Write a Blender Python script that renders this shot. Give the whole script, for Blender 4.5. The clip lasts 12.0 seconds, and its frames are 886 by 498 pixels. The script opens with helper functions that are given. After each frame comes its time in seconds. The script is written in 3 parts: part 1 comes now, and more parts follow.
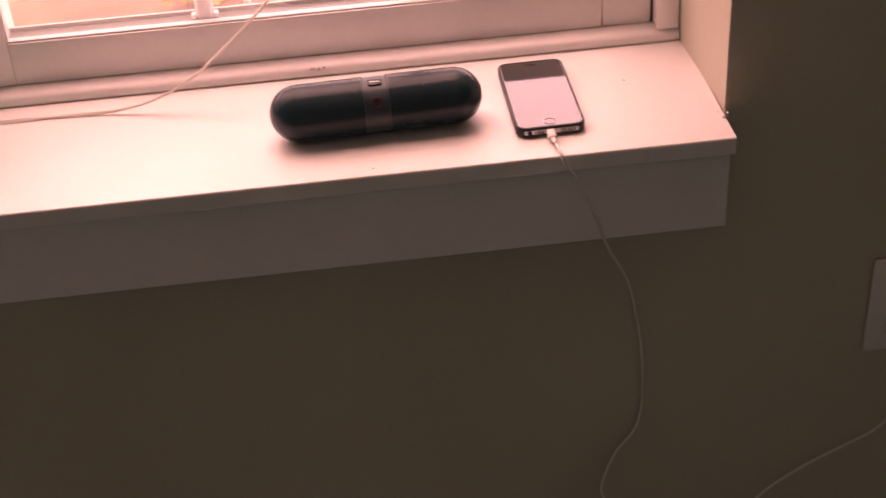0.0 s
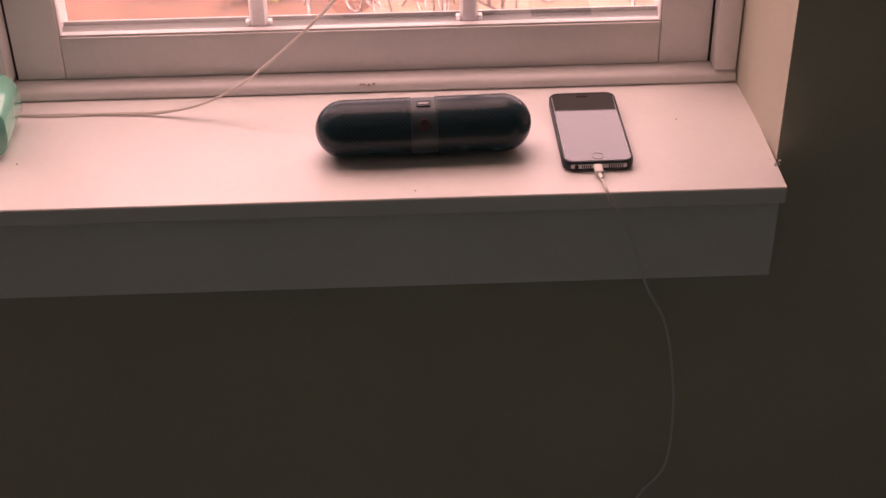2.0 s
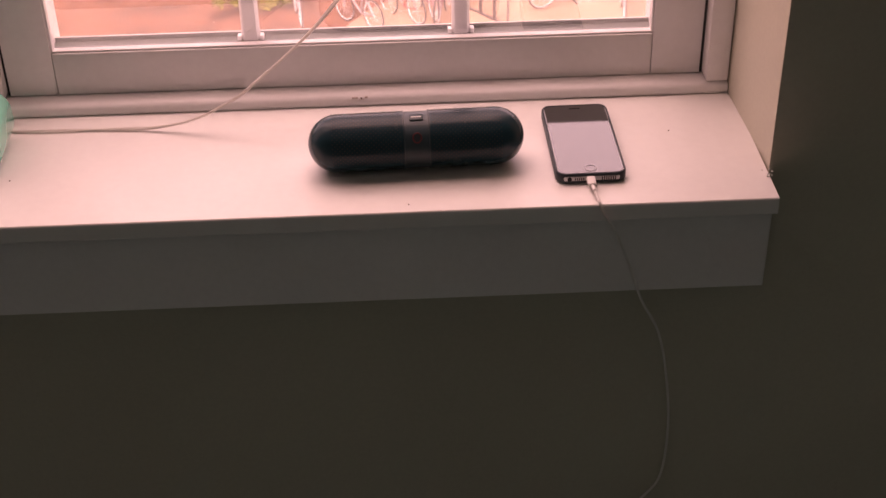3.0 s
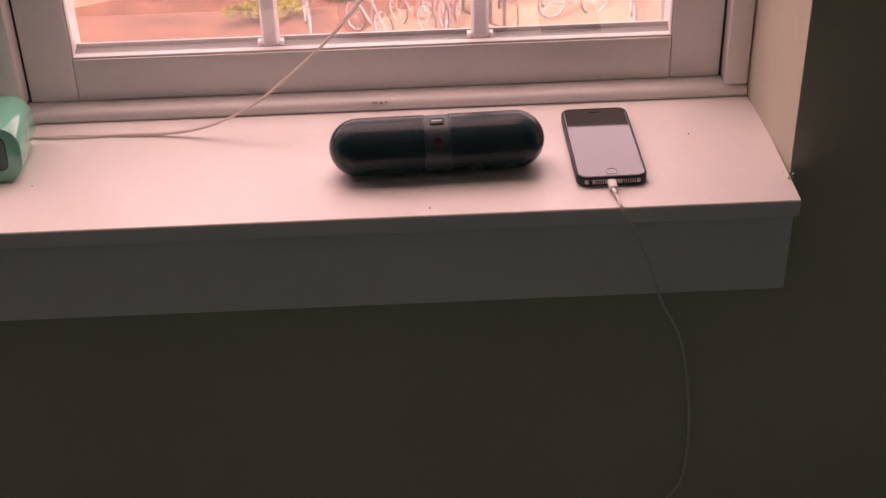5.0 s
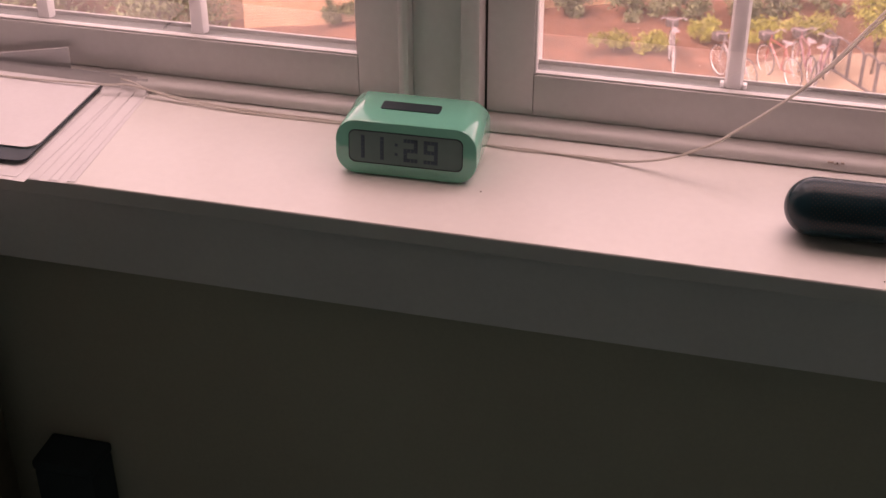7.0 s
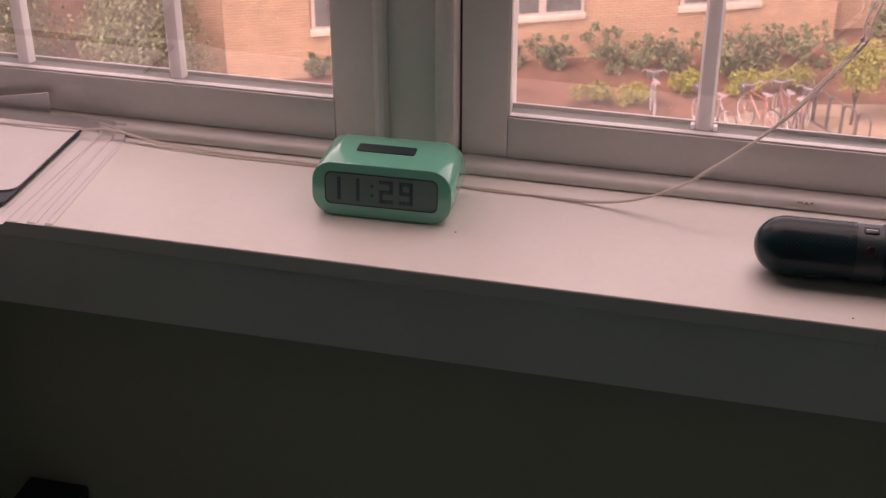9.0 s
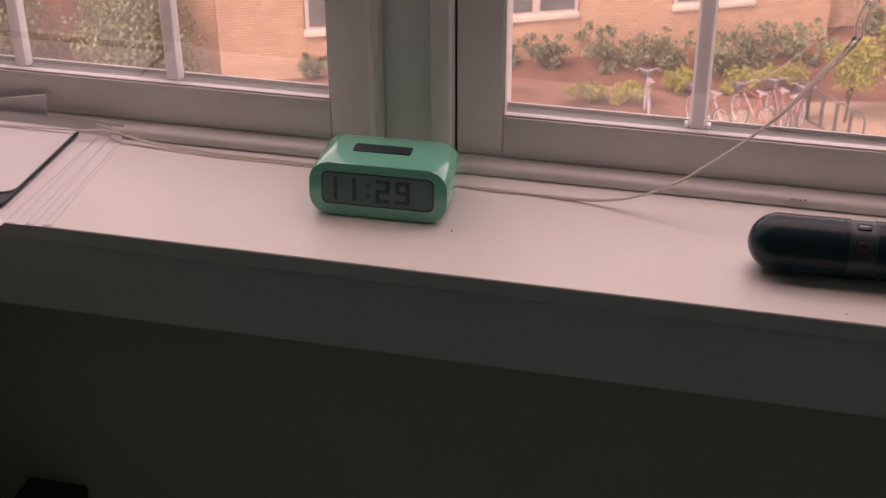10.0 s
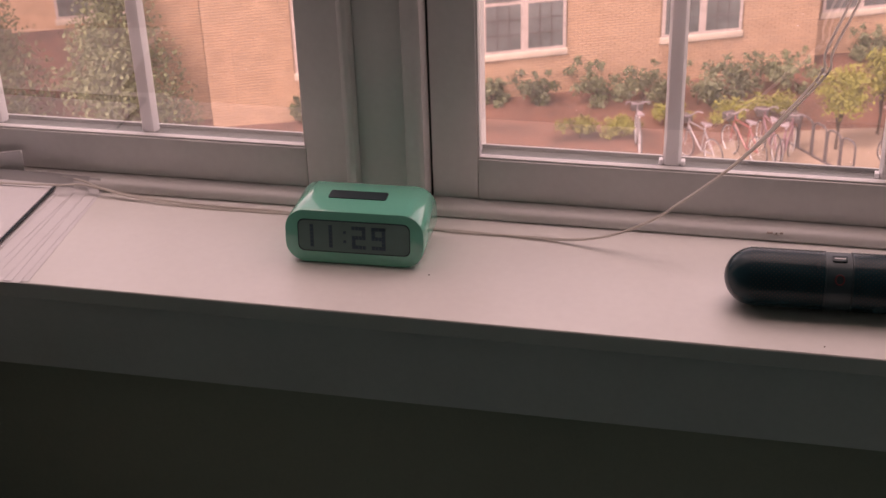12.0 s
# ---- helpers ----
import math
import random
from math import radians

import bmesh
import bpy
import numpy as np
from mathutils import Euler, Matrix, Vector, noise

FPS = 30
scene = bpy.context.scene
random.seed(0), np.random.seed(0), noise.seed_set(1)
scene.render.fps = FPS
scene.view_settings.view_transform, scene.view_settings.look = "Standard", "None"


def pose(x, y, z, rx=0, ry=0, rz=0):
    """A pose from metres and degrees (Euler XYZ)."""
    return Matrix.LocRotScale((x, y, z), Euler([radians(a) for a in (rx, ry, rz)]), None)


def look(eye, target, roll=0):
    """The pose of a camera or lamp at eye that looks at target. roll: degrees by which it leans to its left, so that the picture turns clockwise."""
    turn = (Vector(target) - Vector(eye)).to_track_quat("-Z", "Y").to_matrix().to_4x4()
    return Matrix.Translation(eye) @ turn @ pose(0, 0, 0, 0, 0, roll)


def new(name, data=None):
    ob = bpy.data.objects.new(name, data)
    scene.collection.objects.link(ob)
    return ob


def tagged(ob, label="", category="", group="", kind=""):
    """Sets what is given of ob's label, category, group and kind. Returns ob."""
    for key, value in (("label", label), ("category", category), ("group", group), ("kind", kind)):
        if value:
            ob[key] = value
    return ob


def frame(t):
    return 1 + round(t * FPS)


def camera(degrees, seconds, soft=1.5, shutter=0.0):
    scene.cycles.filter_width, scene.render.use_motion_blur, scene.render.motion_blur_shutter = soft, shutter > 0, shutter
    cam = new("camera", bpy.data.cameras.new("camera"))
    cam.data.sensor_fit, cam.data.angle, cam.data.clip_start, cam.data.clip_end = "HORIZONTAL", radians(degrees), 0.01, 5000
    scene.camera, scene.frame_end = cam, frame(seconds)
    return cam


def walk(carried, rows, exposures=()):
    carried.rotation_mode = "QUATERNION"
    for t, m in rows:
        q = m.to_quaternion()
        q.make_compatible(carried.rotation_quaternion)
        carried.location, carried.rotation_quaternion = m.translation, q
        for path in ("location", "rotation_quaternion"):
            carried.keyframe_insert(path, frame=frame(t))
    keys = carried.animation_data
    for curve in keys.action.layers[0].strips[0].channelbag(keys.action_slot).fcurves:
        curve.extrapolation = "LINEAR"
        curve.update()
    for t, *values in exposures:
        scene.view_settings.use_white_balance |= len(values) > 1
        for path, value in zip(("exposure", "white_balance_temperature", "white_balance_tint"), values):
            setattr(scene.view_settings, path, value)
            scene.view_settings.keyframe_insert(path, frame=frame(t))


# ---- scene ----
cam = camera(35.46, 12.0, soft=1.5, shutter=0.4)
cam.data.dof.use_dof = True
cam.data.dof.focus_distance = 1.2
cam.data.dof.aperture_fstop = 32.0
PATH = [
    (0, (-0.3200, -1.0099, 1.3836), (-0.2720, -0.1917, 0.8107), -4.21),
    (0.5, (-0.3218, -1.0085, 1.3837), (-0.3020, -0.1847, 0.8172), -2.47),
    (1, (-0.3223, -1.0043, 1.3832), (-0.2962, -0.1796, 0.8182), -1.62),
    (1.5, (-0.3201, -0.9900, 1.3838), (-0.3053, -0.1701, 0.8114), -0.54),
    (2, (-0.3170, -0.9888, 1.3858), (-0.2967, -0.1644, 0.8202), -0.96),
    (2.5, (-0.3161, -0.9868, 1.3876), (-0.2928, -0.1648, 0.8187), -0.79),
    (3, (-0.3169, -0.9860, 1.3908), (-0.2918, -0.1590, 0.8292), -1.24),
    (5, (-0.3266, -0.9897, 1.3871), (-0.3086, -0.1584, 0.8315), -1.71),
    (5.5, (-0.3413, -0.9893, 1.3909), (-0.3338, -0.1568, 0.8368), -1.11),
    (6, (-0.3702, -0.9873, 1.3901), (-0.4252, -0.1628, 0.8270), -1.64),
    (6.5, (-0.4158, -0.9856, 1.3907), (-0.5787, -0.1678, 0.8387), -0.77),
    (6.7, (-0.4256, -0.9831, 1.3845), (-0.6328, -0.1690, 0.8419), -0.43),
    (8.3, (-0.4305, -0.9893, 1.3848), (-0.6470, -0.1613, 0.8675), 0.04),
    (8.5, (-0.4261, -0.9901, 1.3865), (-0.6360, -0.1575, 0.8740), 0.25),
    (9, (-0.4165, -0.9979, 1.3820), (-0.6210, -0.1575, 0.8802), -0.06),
    (9.5, (-0.4149, -1.0021, 1.3825), (-0.6210, -0.1608, 0.8827), -0.34),
    (10, (-0.4157, -1.0058, 1.3855), (-0.6168, -0.1646, 0.8835), -0.28),
    (10.5, (-0.4181, -1.0020, 1.3930), (-0.6258, -0.1595, 0.8959), -0.97),
    (11, (-0.4107, -0.9989, 1.3892), (-0.6140, -0.1529, 0.8963), -1.21),
    (11.5, (-0.4070, -0.9974, 1.3909), (-0.6100, -0.1470, 0.9055), -1.30),
    (12, (-0.3993, -0.9992, 1.3894), (-0.6003, -0.1441, 0.9115), -1.90),
]
walk(cam, [(t, look(eye, target, roll)) for t, eye, target, roll in PATH], exposures=[
    (0.0, 2.82, 11500, 90), (0.8, 2.53, 10300, 79), (3.0, 2.33, 9600, 73), (5.5, 2.24, 9100, 68), (6.7, 2.15, 8900, 65), (8.4, 1.86, 8400, 55), (12.0, 1.68, 8300, 54)])

# ---- world, sun ----
world = bpy.data.worlds.new("overcast_sky")
scene.world = world
world.use_nodes = True
wn = world.node_tree.nodes
wl = world.node_tree.links
sky = wn.new("ShaderNodeTexSky")
sky.sky_type = "NISHITA"
sky.sun_disc = False
sky.sun_elevation = radians(52)
sky.sun_rotation = radians(205)
sky.dust_density = 3.0
soften = wn.new("ShaderNodeHueSaturation")
soften.inputs["Saturation"].default_value = 0.25
wl.new(sky.outputs["Color"], soften.inputs["Color"])
wl.new(soften.outputs["Color"], wn["Background"].inputs["Color"])
wn["Background"].inputs["Strength"].default_value = 0.15
sun_data = bpy.data.lights.new("sun", "SUN")
sun_data.energy = 0.74
sun_data.angle = radians(12)
sun_data.color = (1.0, 0.95, 0.88)
sun = new("sun", sun_data)
sun.matrix_basis = look((0, 0, 0), (0.42, 0.55, -0.98))

# area lamp added outside the upper panes, boosts sky light on sill and room
fill_data = bpy.data.lights.new("window_fill", "AREA")
fill_data.shape = "RECTANGLE"
fill_data.size, fill_data.size_y = 1.36, 0.75
fill_data.energy = 2.55
fill_data.color = (1.0, 0.98, 0.93)
fill_lamp = new("window_fill", fill_data)
fill_lamp.matrix_basis = look((-0.7375, 0.335, 1.62), (-0.7375, -0.05, 1.38))

# ---- materials ----


def material(name, color, rough=0.5, metal=0.0, vary=0.12, scale=6.0, fine=60.0, bump=0.1, coat=0.0, tone=None, random_shift=0.0, depth=0.001):
    """Procedural paint, wood, stone and so on: two scales of variation and a fine relief, in metres."""
    m = bpy.data.materials.new(name)
    m.use_nodes = True
    n, l = m.node_tree.nodes, m.node_tree.links
    b = n["Principled BSDF"]
    b.inputs["Metallic"].default_value = metal
    b.inputs["Coat Weight"].default_value = coat
    co = n.new("ShaderNodeTexCoord")
    big, small = n.new("ShaderNodeTexNoise"), n.new("ShaderNodeTexNoise")
    big.inputs["Scale"].default_value, small.inputs["Scale"].default_value = scale, fine
    big.inputs["Detail"].default_value = 4
    for t in (big, small):
        l.new(co.outputs["Object"], t.inputs["Vector"])
    add = n.new("ShaderNodeMath")
    add.operation = "MULTIPLY_ADD"
    l.new(small.outputs["Fac"], add.inputs[0])
    add.inputs[1].default_value = 0.4
    l.new(big.outputs["Fac"], add.inputs[2])
    ramp = n.new("ShaderNodeValToRGB")
    ramp.color_ramp.elements[0].position, ramp.color_ramp.elements[1].position = 0.45, 0.95
    tone = tone or tuple(c * (1 - 2 * vary) for c in color)
    ramp.color_ramp.elements[0].color = (*[c * (1 + 0.5 * vary) for c in color], 1)
    ramp.color_ramp.elements[1].color = (*tone, 1)
    l.new(add.outputs[0], ramp.inputs[0])
    out = ramp.outputs[0]
    if random_shift:
        info, hsv = n.new("ShaderNodeObjectInfo"), n.new("ShaderNodeHueSaturation")
        geo = n.new("ShaderNodeNewGeometry")
        both, mr = n.new("ShaderNodeMath"), n.new("ShaderNodeMapRange")
        both.operation = "ADD"
        l.new(info.outputs["Random"], both.inputs[0])
        l.new(geo.outputs["Random Per Island"], both.inputs[1])
        mr.inputs["From Max"].default_value = 2.0
        mr.inputs["To Min"].default_value, mr.inputs["To Max"].default_value = 1 - random_shift, 1 + random_shift
        l.new(both.outputs[0], mr.inputs["Value"])
        l.new(mr.outputs[0], hsv.inputs["Value"])
        l.new(out, hsv.inputs["Color"])
        out = hsv.outputs[0]
    l.new(out, b.inputs["Base Color"])
    rr = n.new("ShaderNodeMapRange")
    rr.inputs["To Min"].default_value, rr.inputs["To Max"].default_value = max(0.02, rough - 0.08), min(1.0, rough + 0.08)
    l.new(big.outputs["Fac"], rr.inputs["Value"])
    l.new(rr.outputs[0], b.inputs["Roughness"])
    if bump:
        bp = n.new("ShaderNodeBump")
        bp.inputs["Strength"].default_value, bp.inputs["Distance"].default_value = bump, depth
        l.new(add.outputs[0], bp.inputs["Height"])
        l.new(bp.outputs[0], b.inputs["Normal"])
    return m


def glass_material(name, tint=(1, 1, 1), ior=2.55):
    m = bpy.data.materials.new(name)
    m.use_nodes = True
    n, l = m.node_tree.nodes, m.node_tree.links
    n.remove(n["Principled BSDF"])
    mix, tr, gl, fr = (n.new("ShaderNode" + k) for k in ("MixShader", "BsdfTransparent", "BsdfGlossy", "Fresnel"))
    tr.inputs[0].default_value = (*tint, 1)
    gl.inputs["Roughness"].default_value = 0.01
    fr.inputs["IOR"].default_value = ior
    # translucent share mixed in as a pale haze over the view outdoors
    veil, dust = n.new("ShaderNodeMixShader"), n.new("ShaderNodeBsdfTranslucent")
    dust.inputs[0].default_value = (0.9, 0.88, 0.85, 1)
    co, spots, amount = n.new("ShaderNodeTexCoord"), n.new("ShaderNodeTexNoise"), n.new("ShaderNodeMapRange")
    spots.inputs["Scale"].default_value = 9.0
    spots.inputs["Detail"].default_value = 5
    amount.inputs["To Min"].default_value, amount.inputs["To Max"].default_value = 0.06, 0.15
    l.new(co.outputs["Object"], spots.inputs["Vector"])
    l.new(spots.outputs["Fac"], amount.inputs["Value"])
    l.new(amount.outputs[0], veil.inputs[0])
    l.new(tr.outputs[0], veil.inputs[1])
    l.new(dust.outputs[0], veil.inputs[2])
    l.new(fr.outputs[0], mix.inputs[0])
    l.new(veil.outputs[0], mix.inputs[1])
    l.new(gl.outputs[0], mix.inputs[2])
    l.new(mix.outputs[0], n["Material Output"].inputs[0])
    return m


def let_through(m, share):
    """Lets a share of the light through a thin pale material."""
    n, l = m.node_tree.nodes, m.node_tree.links
    mix, tr = n.new("ShaderNodeMixShader"), n.new("ShaderNodeBsdfTranslucent")
    mix.inputs[0].default_value = share
    tr.inputs[0].default_value = (0.85, 0.82, 0.80, 1)
    l.new(n["Principled BSDF"].outputs[0], mix.inputs[1])
    l.new(tr.outputs[0], mix.inputs[2])
    l.new(mix.outputs[0], n["Material Output"].inputs[0])
    return m


M_WALL = material("tan_wall_paint", (0.51, 0.49, 0.40), 0.75, vary=0.06, scale=3, fine=220, bump=0.25)
# teal paint of the unseen walls, chosen to cool the bounce light
M_BOUNCE = material("teal_bounce_paint", (0.49, 0.72, 0.69), 0.8, vary=0.05, scale=3, fine=200, bump=0.2)
M_SILL = material("white_sill_paint", (0.80, 0.79, 0.77), 0.36, vary=0.03, scale=5, fine=120, bump=0.12, depth=0.0006)
M_TRIM = material("white_trim_paint", (0.80, 0.79, 0.78), 0.42, vary=0.04, scale=8, fine=160, bump=0.1, depth=0.0006)
M_VINYL = material("white_window_vinyl", (0.85, 0.83, 0.83), 0.38, vary=0.04, scale=9, fine=140, bump=0.06, depth=0.0006)
M_GAP = material("dark_gap_shade", (0.03, 0.03, 0.03), 0.7)
M_SPACER = material("grey_glass_spacer", (0.085, 0.10, 0.088), 0.5)
M_GLASS = glass_material("window_glass", (0.96, 0.98, 0.97))
M_CLEAR = bpy.data.materials.new("clear_far_side")
M_CLEAR.use_nodes = True
M_CLEAR.node_tree.nodes.remove(M_CLEAR.node_tree.nodes["Principled BSDF"])
clear = M_CLEAR.node_tree.nodes.new("ShaderNodeBsdfTransparent")
M_CLEAR.node_tree.links.new(clear.outputs[0], M_CLEAR.node_tree.nodes["Material Output"].inputs[0])
# unseen floor and ceiling, tinted teal for cooler bounce in the shadows
M_FLOOR = material("teal_bounce_carpet", (0.125, 0.285, 0.29), 0.95, vary=0.2, scale=10, fine=300, bump=0.5)
M_CEIL = material("cool_bounce_ceiling", (0.64, 0.76, 0.77), 0.85, vary=0.03)
M_CORD = material("white_cord", (0.86, 0.83, 0.78), 0.7, fine=900, bump=0.4, depth=0.0004)
let_through(M_CORD, 0.62)
M_GRILLE = let_through(material("white_grille_plastic", (0.80, 0.79, 0.80), 0.4, vary=0.03, scale=9, fine=140, bump=0.03, depth=0.0006), 0.22)
M_CABLE = material("white_cable_rubber", (0.78, 0.76, 0.73), 0.45, vary=0.04)
M_MINT = material("mint_plastic", (0.105, 0.57, 0.43), 0.2, vary=0.03, scale=20, fine=300, bump=0.02, coat=0.8)
M_LCD = material("grey_lcd", (0.10, 0.225, 0.21), 0.5, vary=0.06, scale=30, coat=0.0, bump=0.0)
M_SEG = material("lcd_segment", (0.030, 0.090, 0.125), 0.4, bump=0.0)
M_GREY = material("grey_button_rubber", (0.008, 0.030, 0.040), 0.55, fine=500)
M_BLACK = material("black_speaker_grille", (0.004, 0.034, 0.046), 0.25, vary=0.1, scale=40, fine=500, bump=0.1)
M_BLACK.node_tree.nodes["Principled BSDF"].inputs["Specular IOR Level"].default_value = 0.3
M_BAND = material("charcoal_plastic", (0.014, 0.042, 0.052), 0.4, vary=0.05)
M_RED = material("red_emblem", (0.13, 0.012, 0.014), 0.4)
M_CASE = material("black_phone_case", (0.008, 0.028, 0.038), 0.45, vary=0.1, fine=400)
M_SCREEN = material("black_screen_glass", (0.012, 0.013, 0.016), 0.05, vary=0.02, bump=0.0, coat=1.0)
M_SCREEN.node_tree.nodes["Principled BSDF"].inputs["IOR"].default_value = 2.4
M_SILVER = material("silver_aluminium", (0.72, 0.72, 0.74), 0.35, metal=0.25, vary=0.04)
M_RING = material("grey_ring", (0.5, 0.5, 0.52), 0.3, metal=0.9)
M_PAPER = material("white_paper", (0.80, 0.79, 0.81), 0.8, vary=0.03, scale=7, fine=200, bump=0.05, random_shift=0.04)
M_FOLDER = material("dark_folder_cover", (0.010, 0.032, 0.045), 0.5)
M_BEAD = material("clear_plastic", (0.8, 0.8, 0.82), 0.12, coat=0.8, bump=0.0)
M_BEAD.node_tree.nodes["Principled BSDF"].inputs["Transmission Weight"].default_value = 0.85
M_PLATE = material("white_outlet_plastic", (0.75, 0.74, 0.72), 0.35, vary=0.03)
M_SLOT = material("dark_slot", (0.02, 0.02, 0.02), 0.8)
M_CHIP = material("chipped_white_paint", (0.78, 0.76, 0.74), 0.8, vary=0.1, fine=600, bump=0.6)
M_SPECK = material("dark_speck", (0.10, 0.07, 0.05), 0.9)
M_SCUFF = material("scuffed_vinyl", (0.55, 0.46, 0.42), 0.8)
M_SHADE_BOX = material("dark_shade_fill", (0.030, 0.055, 0.065), 0.85, vary=0.15, fine=500, bump=0.4)
M_WOOD = material("dark_brown_wood", (0.20, 0.16, 0.12), 0.45, vary=0.25, scale=4, fine=70, bump=0.15)
M_BRICK = material("buff_brick", (0.57, 0.365, 0.235), 0.85, vary=0.1, scale=2, fine=30, bump=0.4, depth=0.004, random_shift=0.13)
M_MORTAR = material("mortar", (0.24, 0.155, 0.105), 0.9, vary=0.1, scale=2, fine=40)
M_STONE = material("pale_stone_sill", (0.62, 0.52, 0.42), 0.8, vary=0.08, scale=3, fine=30)
M_OUTWHITE = material("white_window_frame_paint", (0.56, 0.47, 0.43), 0.5)
M_OUTGLASS = material("dark_outdoor_pane", (0.16, 0.18, 0.18), 0.10, vary=0.25, scale=1.5, bump=0.0, coat=0.5)
M_MULCH = material("red_mulch", (0.19, 0.085, 0.055), 0.95, vary=0.3, scale=1.2, fine=14, bump=0.8, depth=0.03)
M_PAVE = material("sandy_pavement", (0.33, 0.24, 0.175), 0.9, vary=0.12, scale=0.6, fine=12, bump=0.2, depth=0.005)
M_GRASS = material("far_grass", (0.09, 0.12, 0.04), 0.95, vary=0.3, scale=0.3, fine=5, bump=0.3, depth=0.02)
M_LEAF_DARK = material("dark_green_leaves", (0.15, 0.17, 0.085), 0.65, vary=0.2, scale=4, bump=0.0, random_shift=0.45)
M_LEAF_LIME = material("yellow_green_leaves", (0.25, 0.25, 0.05), 0.65, vary=0.2, scale=4, bump=0.0, random_shift=0.35)
M_LEAF_TREE = material("olive_tree_leaves", (0.17, 0.20, 0.09), 0.65, vary=0.25, scale=2, bump=0.0, random_shift=0.5)
M_BARK = material("brown_bark", (0.10, 0.07, 0.05), 0.95, vary=0.3, scale=8, fine=60, bump=0.8, depth=0.01)
M_BIKE_RED = material("red_bike_paint", (0.30, 0.08, 0.07), 0.35, coat=0.4)
M_BIKE_WHITE = material("white_bike_paint", (0.24, 0.21, 0.22), 0.35, coat=0.4)
M_BIKE_PINK = material("pink_bike_paint", (0.28, 0.14, 0.16), 0.35, coat=0.4)
M_TYRE = material("black_tyre_rubber", (0.07, 0.06, 0.06), 0.8)
M_RACK = material("dark_painted_steel", (0.13, 0.11, 0.11), 0.5, metal=0.3)
M_BULB = material("pale_plastic", (0.34, 0.29, 0.31), 0.5)

# ---- mesh helpers ----


def finish(name, bm, mat, smooth=False):
    me = bpy.data.meshes.new(name)
    bmesh.ops.recalc_face_normals(bm, faces=bm.faces)
    bm.to_mesh(me)
    bm.free()
    me.materials.append(mat)
    if smooth:
        me.shade_smooth()
        try:
            me.set_sharp_from_angle(angle=radians(40))
        except AttributeError:
            pass
    return new(name, me)


def part(name, bm, mat, parent, label="", smooth=True):
    ob = finish(name, bm, mat, smooth)
    ob.parent = parent
    return tagged(ob, label)


def thing(name, m, label, category, group="", kind=""):
    ob = new(name)
    ob.empty_display_size = 0.05
    ob.matrix_basis = m
    return tagged(ob, label, category, group, kind)


def box(x0, x1, y0, y1, z0, z1, bevel=0.0, bm=None, seg=2):
    bm = bm or bmesh.new()
    made = bmesh.ops.create_cube(bm, size=1.0, matrix=Matrix.LocRotScale(((x0 + x1) / 2, (y0 + y1) / 2, (z0 + z1) / 2), None, (x1 - x0, y1 - y0, z1 - z0)))
    if bevel:
        edges = {e for v in made["verts"] for e in v.link_edges}
        bmesh.ops.bevel(bm, geom=list(edges), offset=bevel, segments=seg, affect="EDGES", profile=0.5)
    return bm


def cylinder(r, depth, m, bm=None, seg=20, r2=None, bevel=0.0):
    bm = bm or bmesh.new()
    made = bmesh.ops.create_cone(bm, cap_ends=True, segments=seg, radius1=r, radius2=r if r2 is None else r2, depth=depth, matrix=m)
    if bevel:
        edges = {e for v in made["verts"] for e in v.link_edges if any(len(f.verts) > 4 for f in e.link_faces)}
        bmesh.ops.bevel(bm, geom=list(edges), offset=bevel, segments=2, affect="EDGES", profile=0.5)
    return bm


def smooth_line(points, steps=8):
    """Catmull-Rom through the points."""
    p = [Vector(q) for q in points]
    p = [p[0] * 2 - p[1]] + p + [p[-1] * 2 - p[-2]]
    out = []
    for i in range(1, len(p) - 2):
        a, b, c, d = p[i - 1:i + 3]
        for k in range(steps):
            t = k / steps
            out.append(0.5 * (2 * b + (c - a) * t + (2 * a - 5 * b + 4 * c - d) * t * t + (3 * b - a - 3 * c + d) * t ** 3))
    return out + [p[-2]]


def sweep(points, r, seg=8, bm=None, closed=False, flat=1.0, r_end=None):
    """A tube of radius r along the points."""
    bm = bm or bmesh.new()
    pts = [Vector(p) for p in points]
    n = len(pts)
    rings = []
    up = Vector((0, 0, 1))
    for i, p in enumerate(pts):
        a = pts[(i - 1) % n] if closed or i else p
        b = pts[(i + 1) % n] if closed or i < n - 1 else p
        d = (b - a).normalized()
        if abs(d.dot(up)) > 0.95:
            up = Vector((0, 1, 0)) if abs(d.y) < 0.9 else Vector((1, 0, 0))
        u = d.cross(up).normalized()
        v = u.cross(d)
        up = v
        rr = r if r_end is None else r + (r_end - r) * i / (n - 1)
        rings.append([bm.verts.new(p + u * (math.cos(k * math.tau / seg) * rr) + v * (math.sin(k * math.tau / seg) * rr * flat)) for k in range(seg)])
    last = n if closed else n - 1
    for i in range(last):
        q, w = rings[i], rings[(i + 1) % n]
        for k in range(seg):
            bm.faces.new((q[k], q[(k + 1) % seg], w[(k + 1) % seg], w[k]))
    if not closed:
        bm.faces.new(rings[0][::-1])
        bm.faces.new(rings[-1])
    return bm


def rounded_loop(w, h, r, n=8):
    """Points of a rounded rectangle, in x and z about its middle."""
    out = []
    for cx, cz, a0 in ((w / 2 - r, h / 2 - r, 0), (-w / 2 + r, h / 2 - r, 90), (-w / 2 + r, -h / 2 + r, 180), (w / 2 - r, -h / 2 + r, 270)):
        for k in range(n + 1):
            a = radians(a0 + 90 * k / n)
            out.append((cx + r * math.cos(a), cz + r * math.sin(a)))
    return out


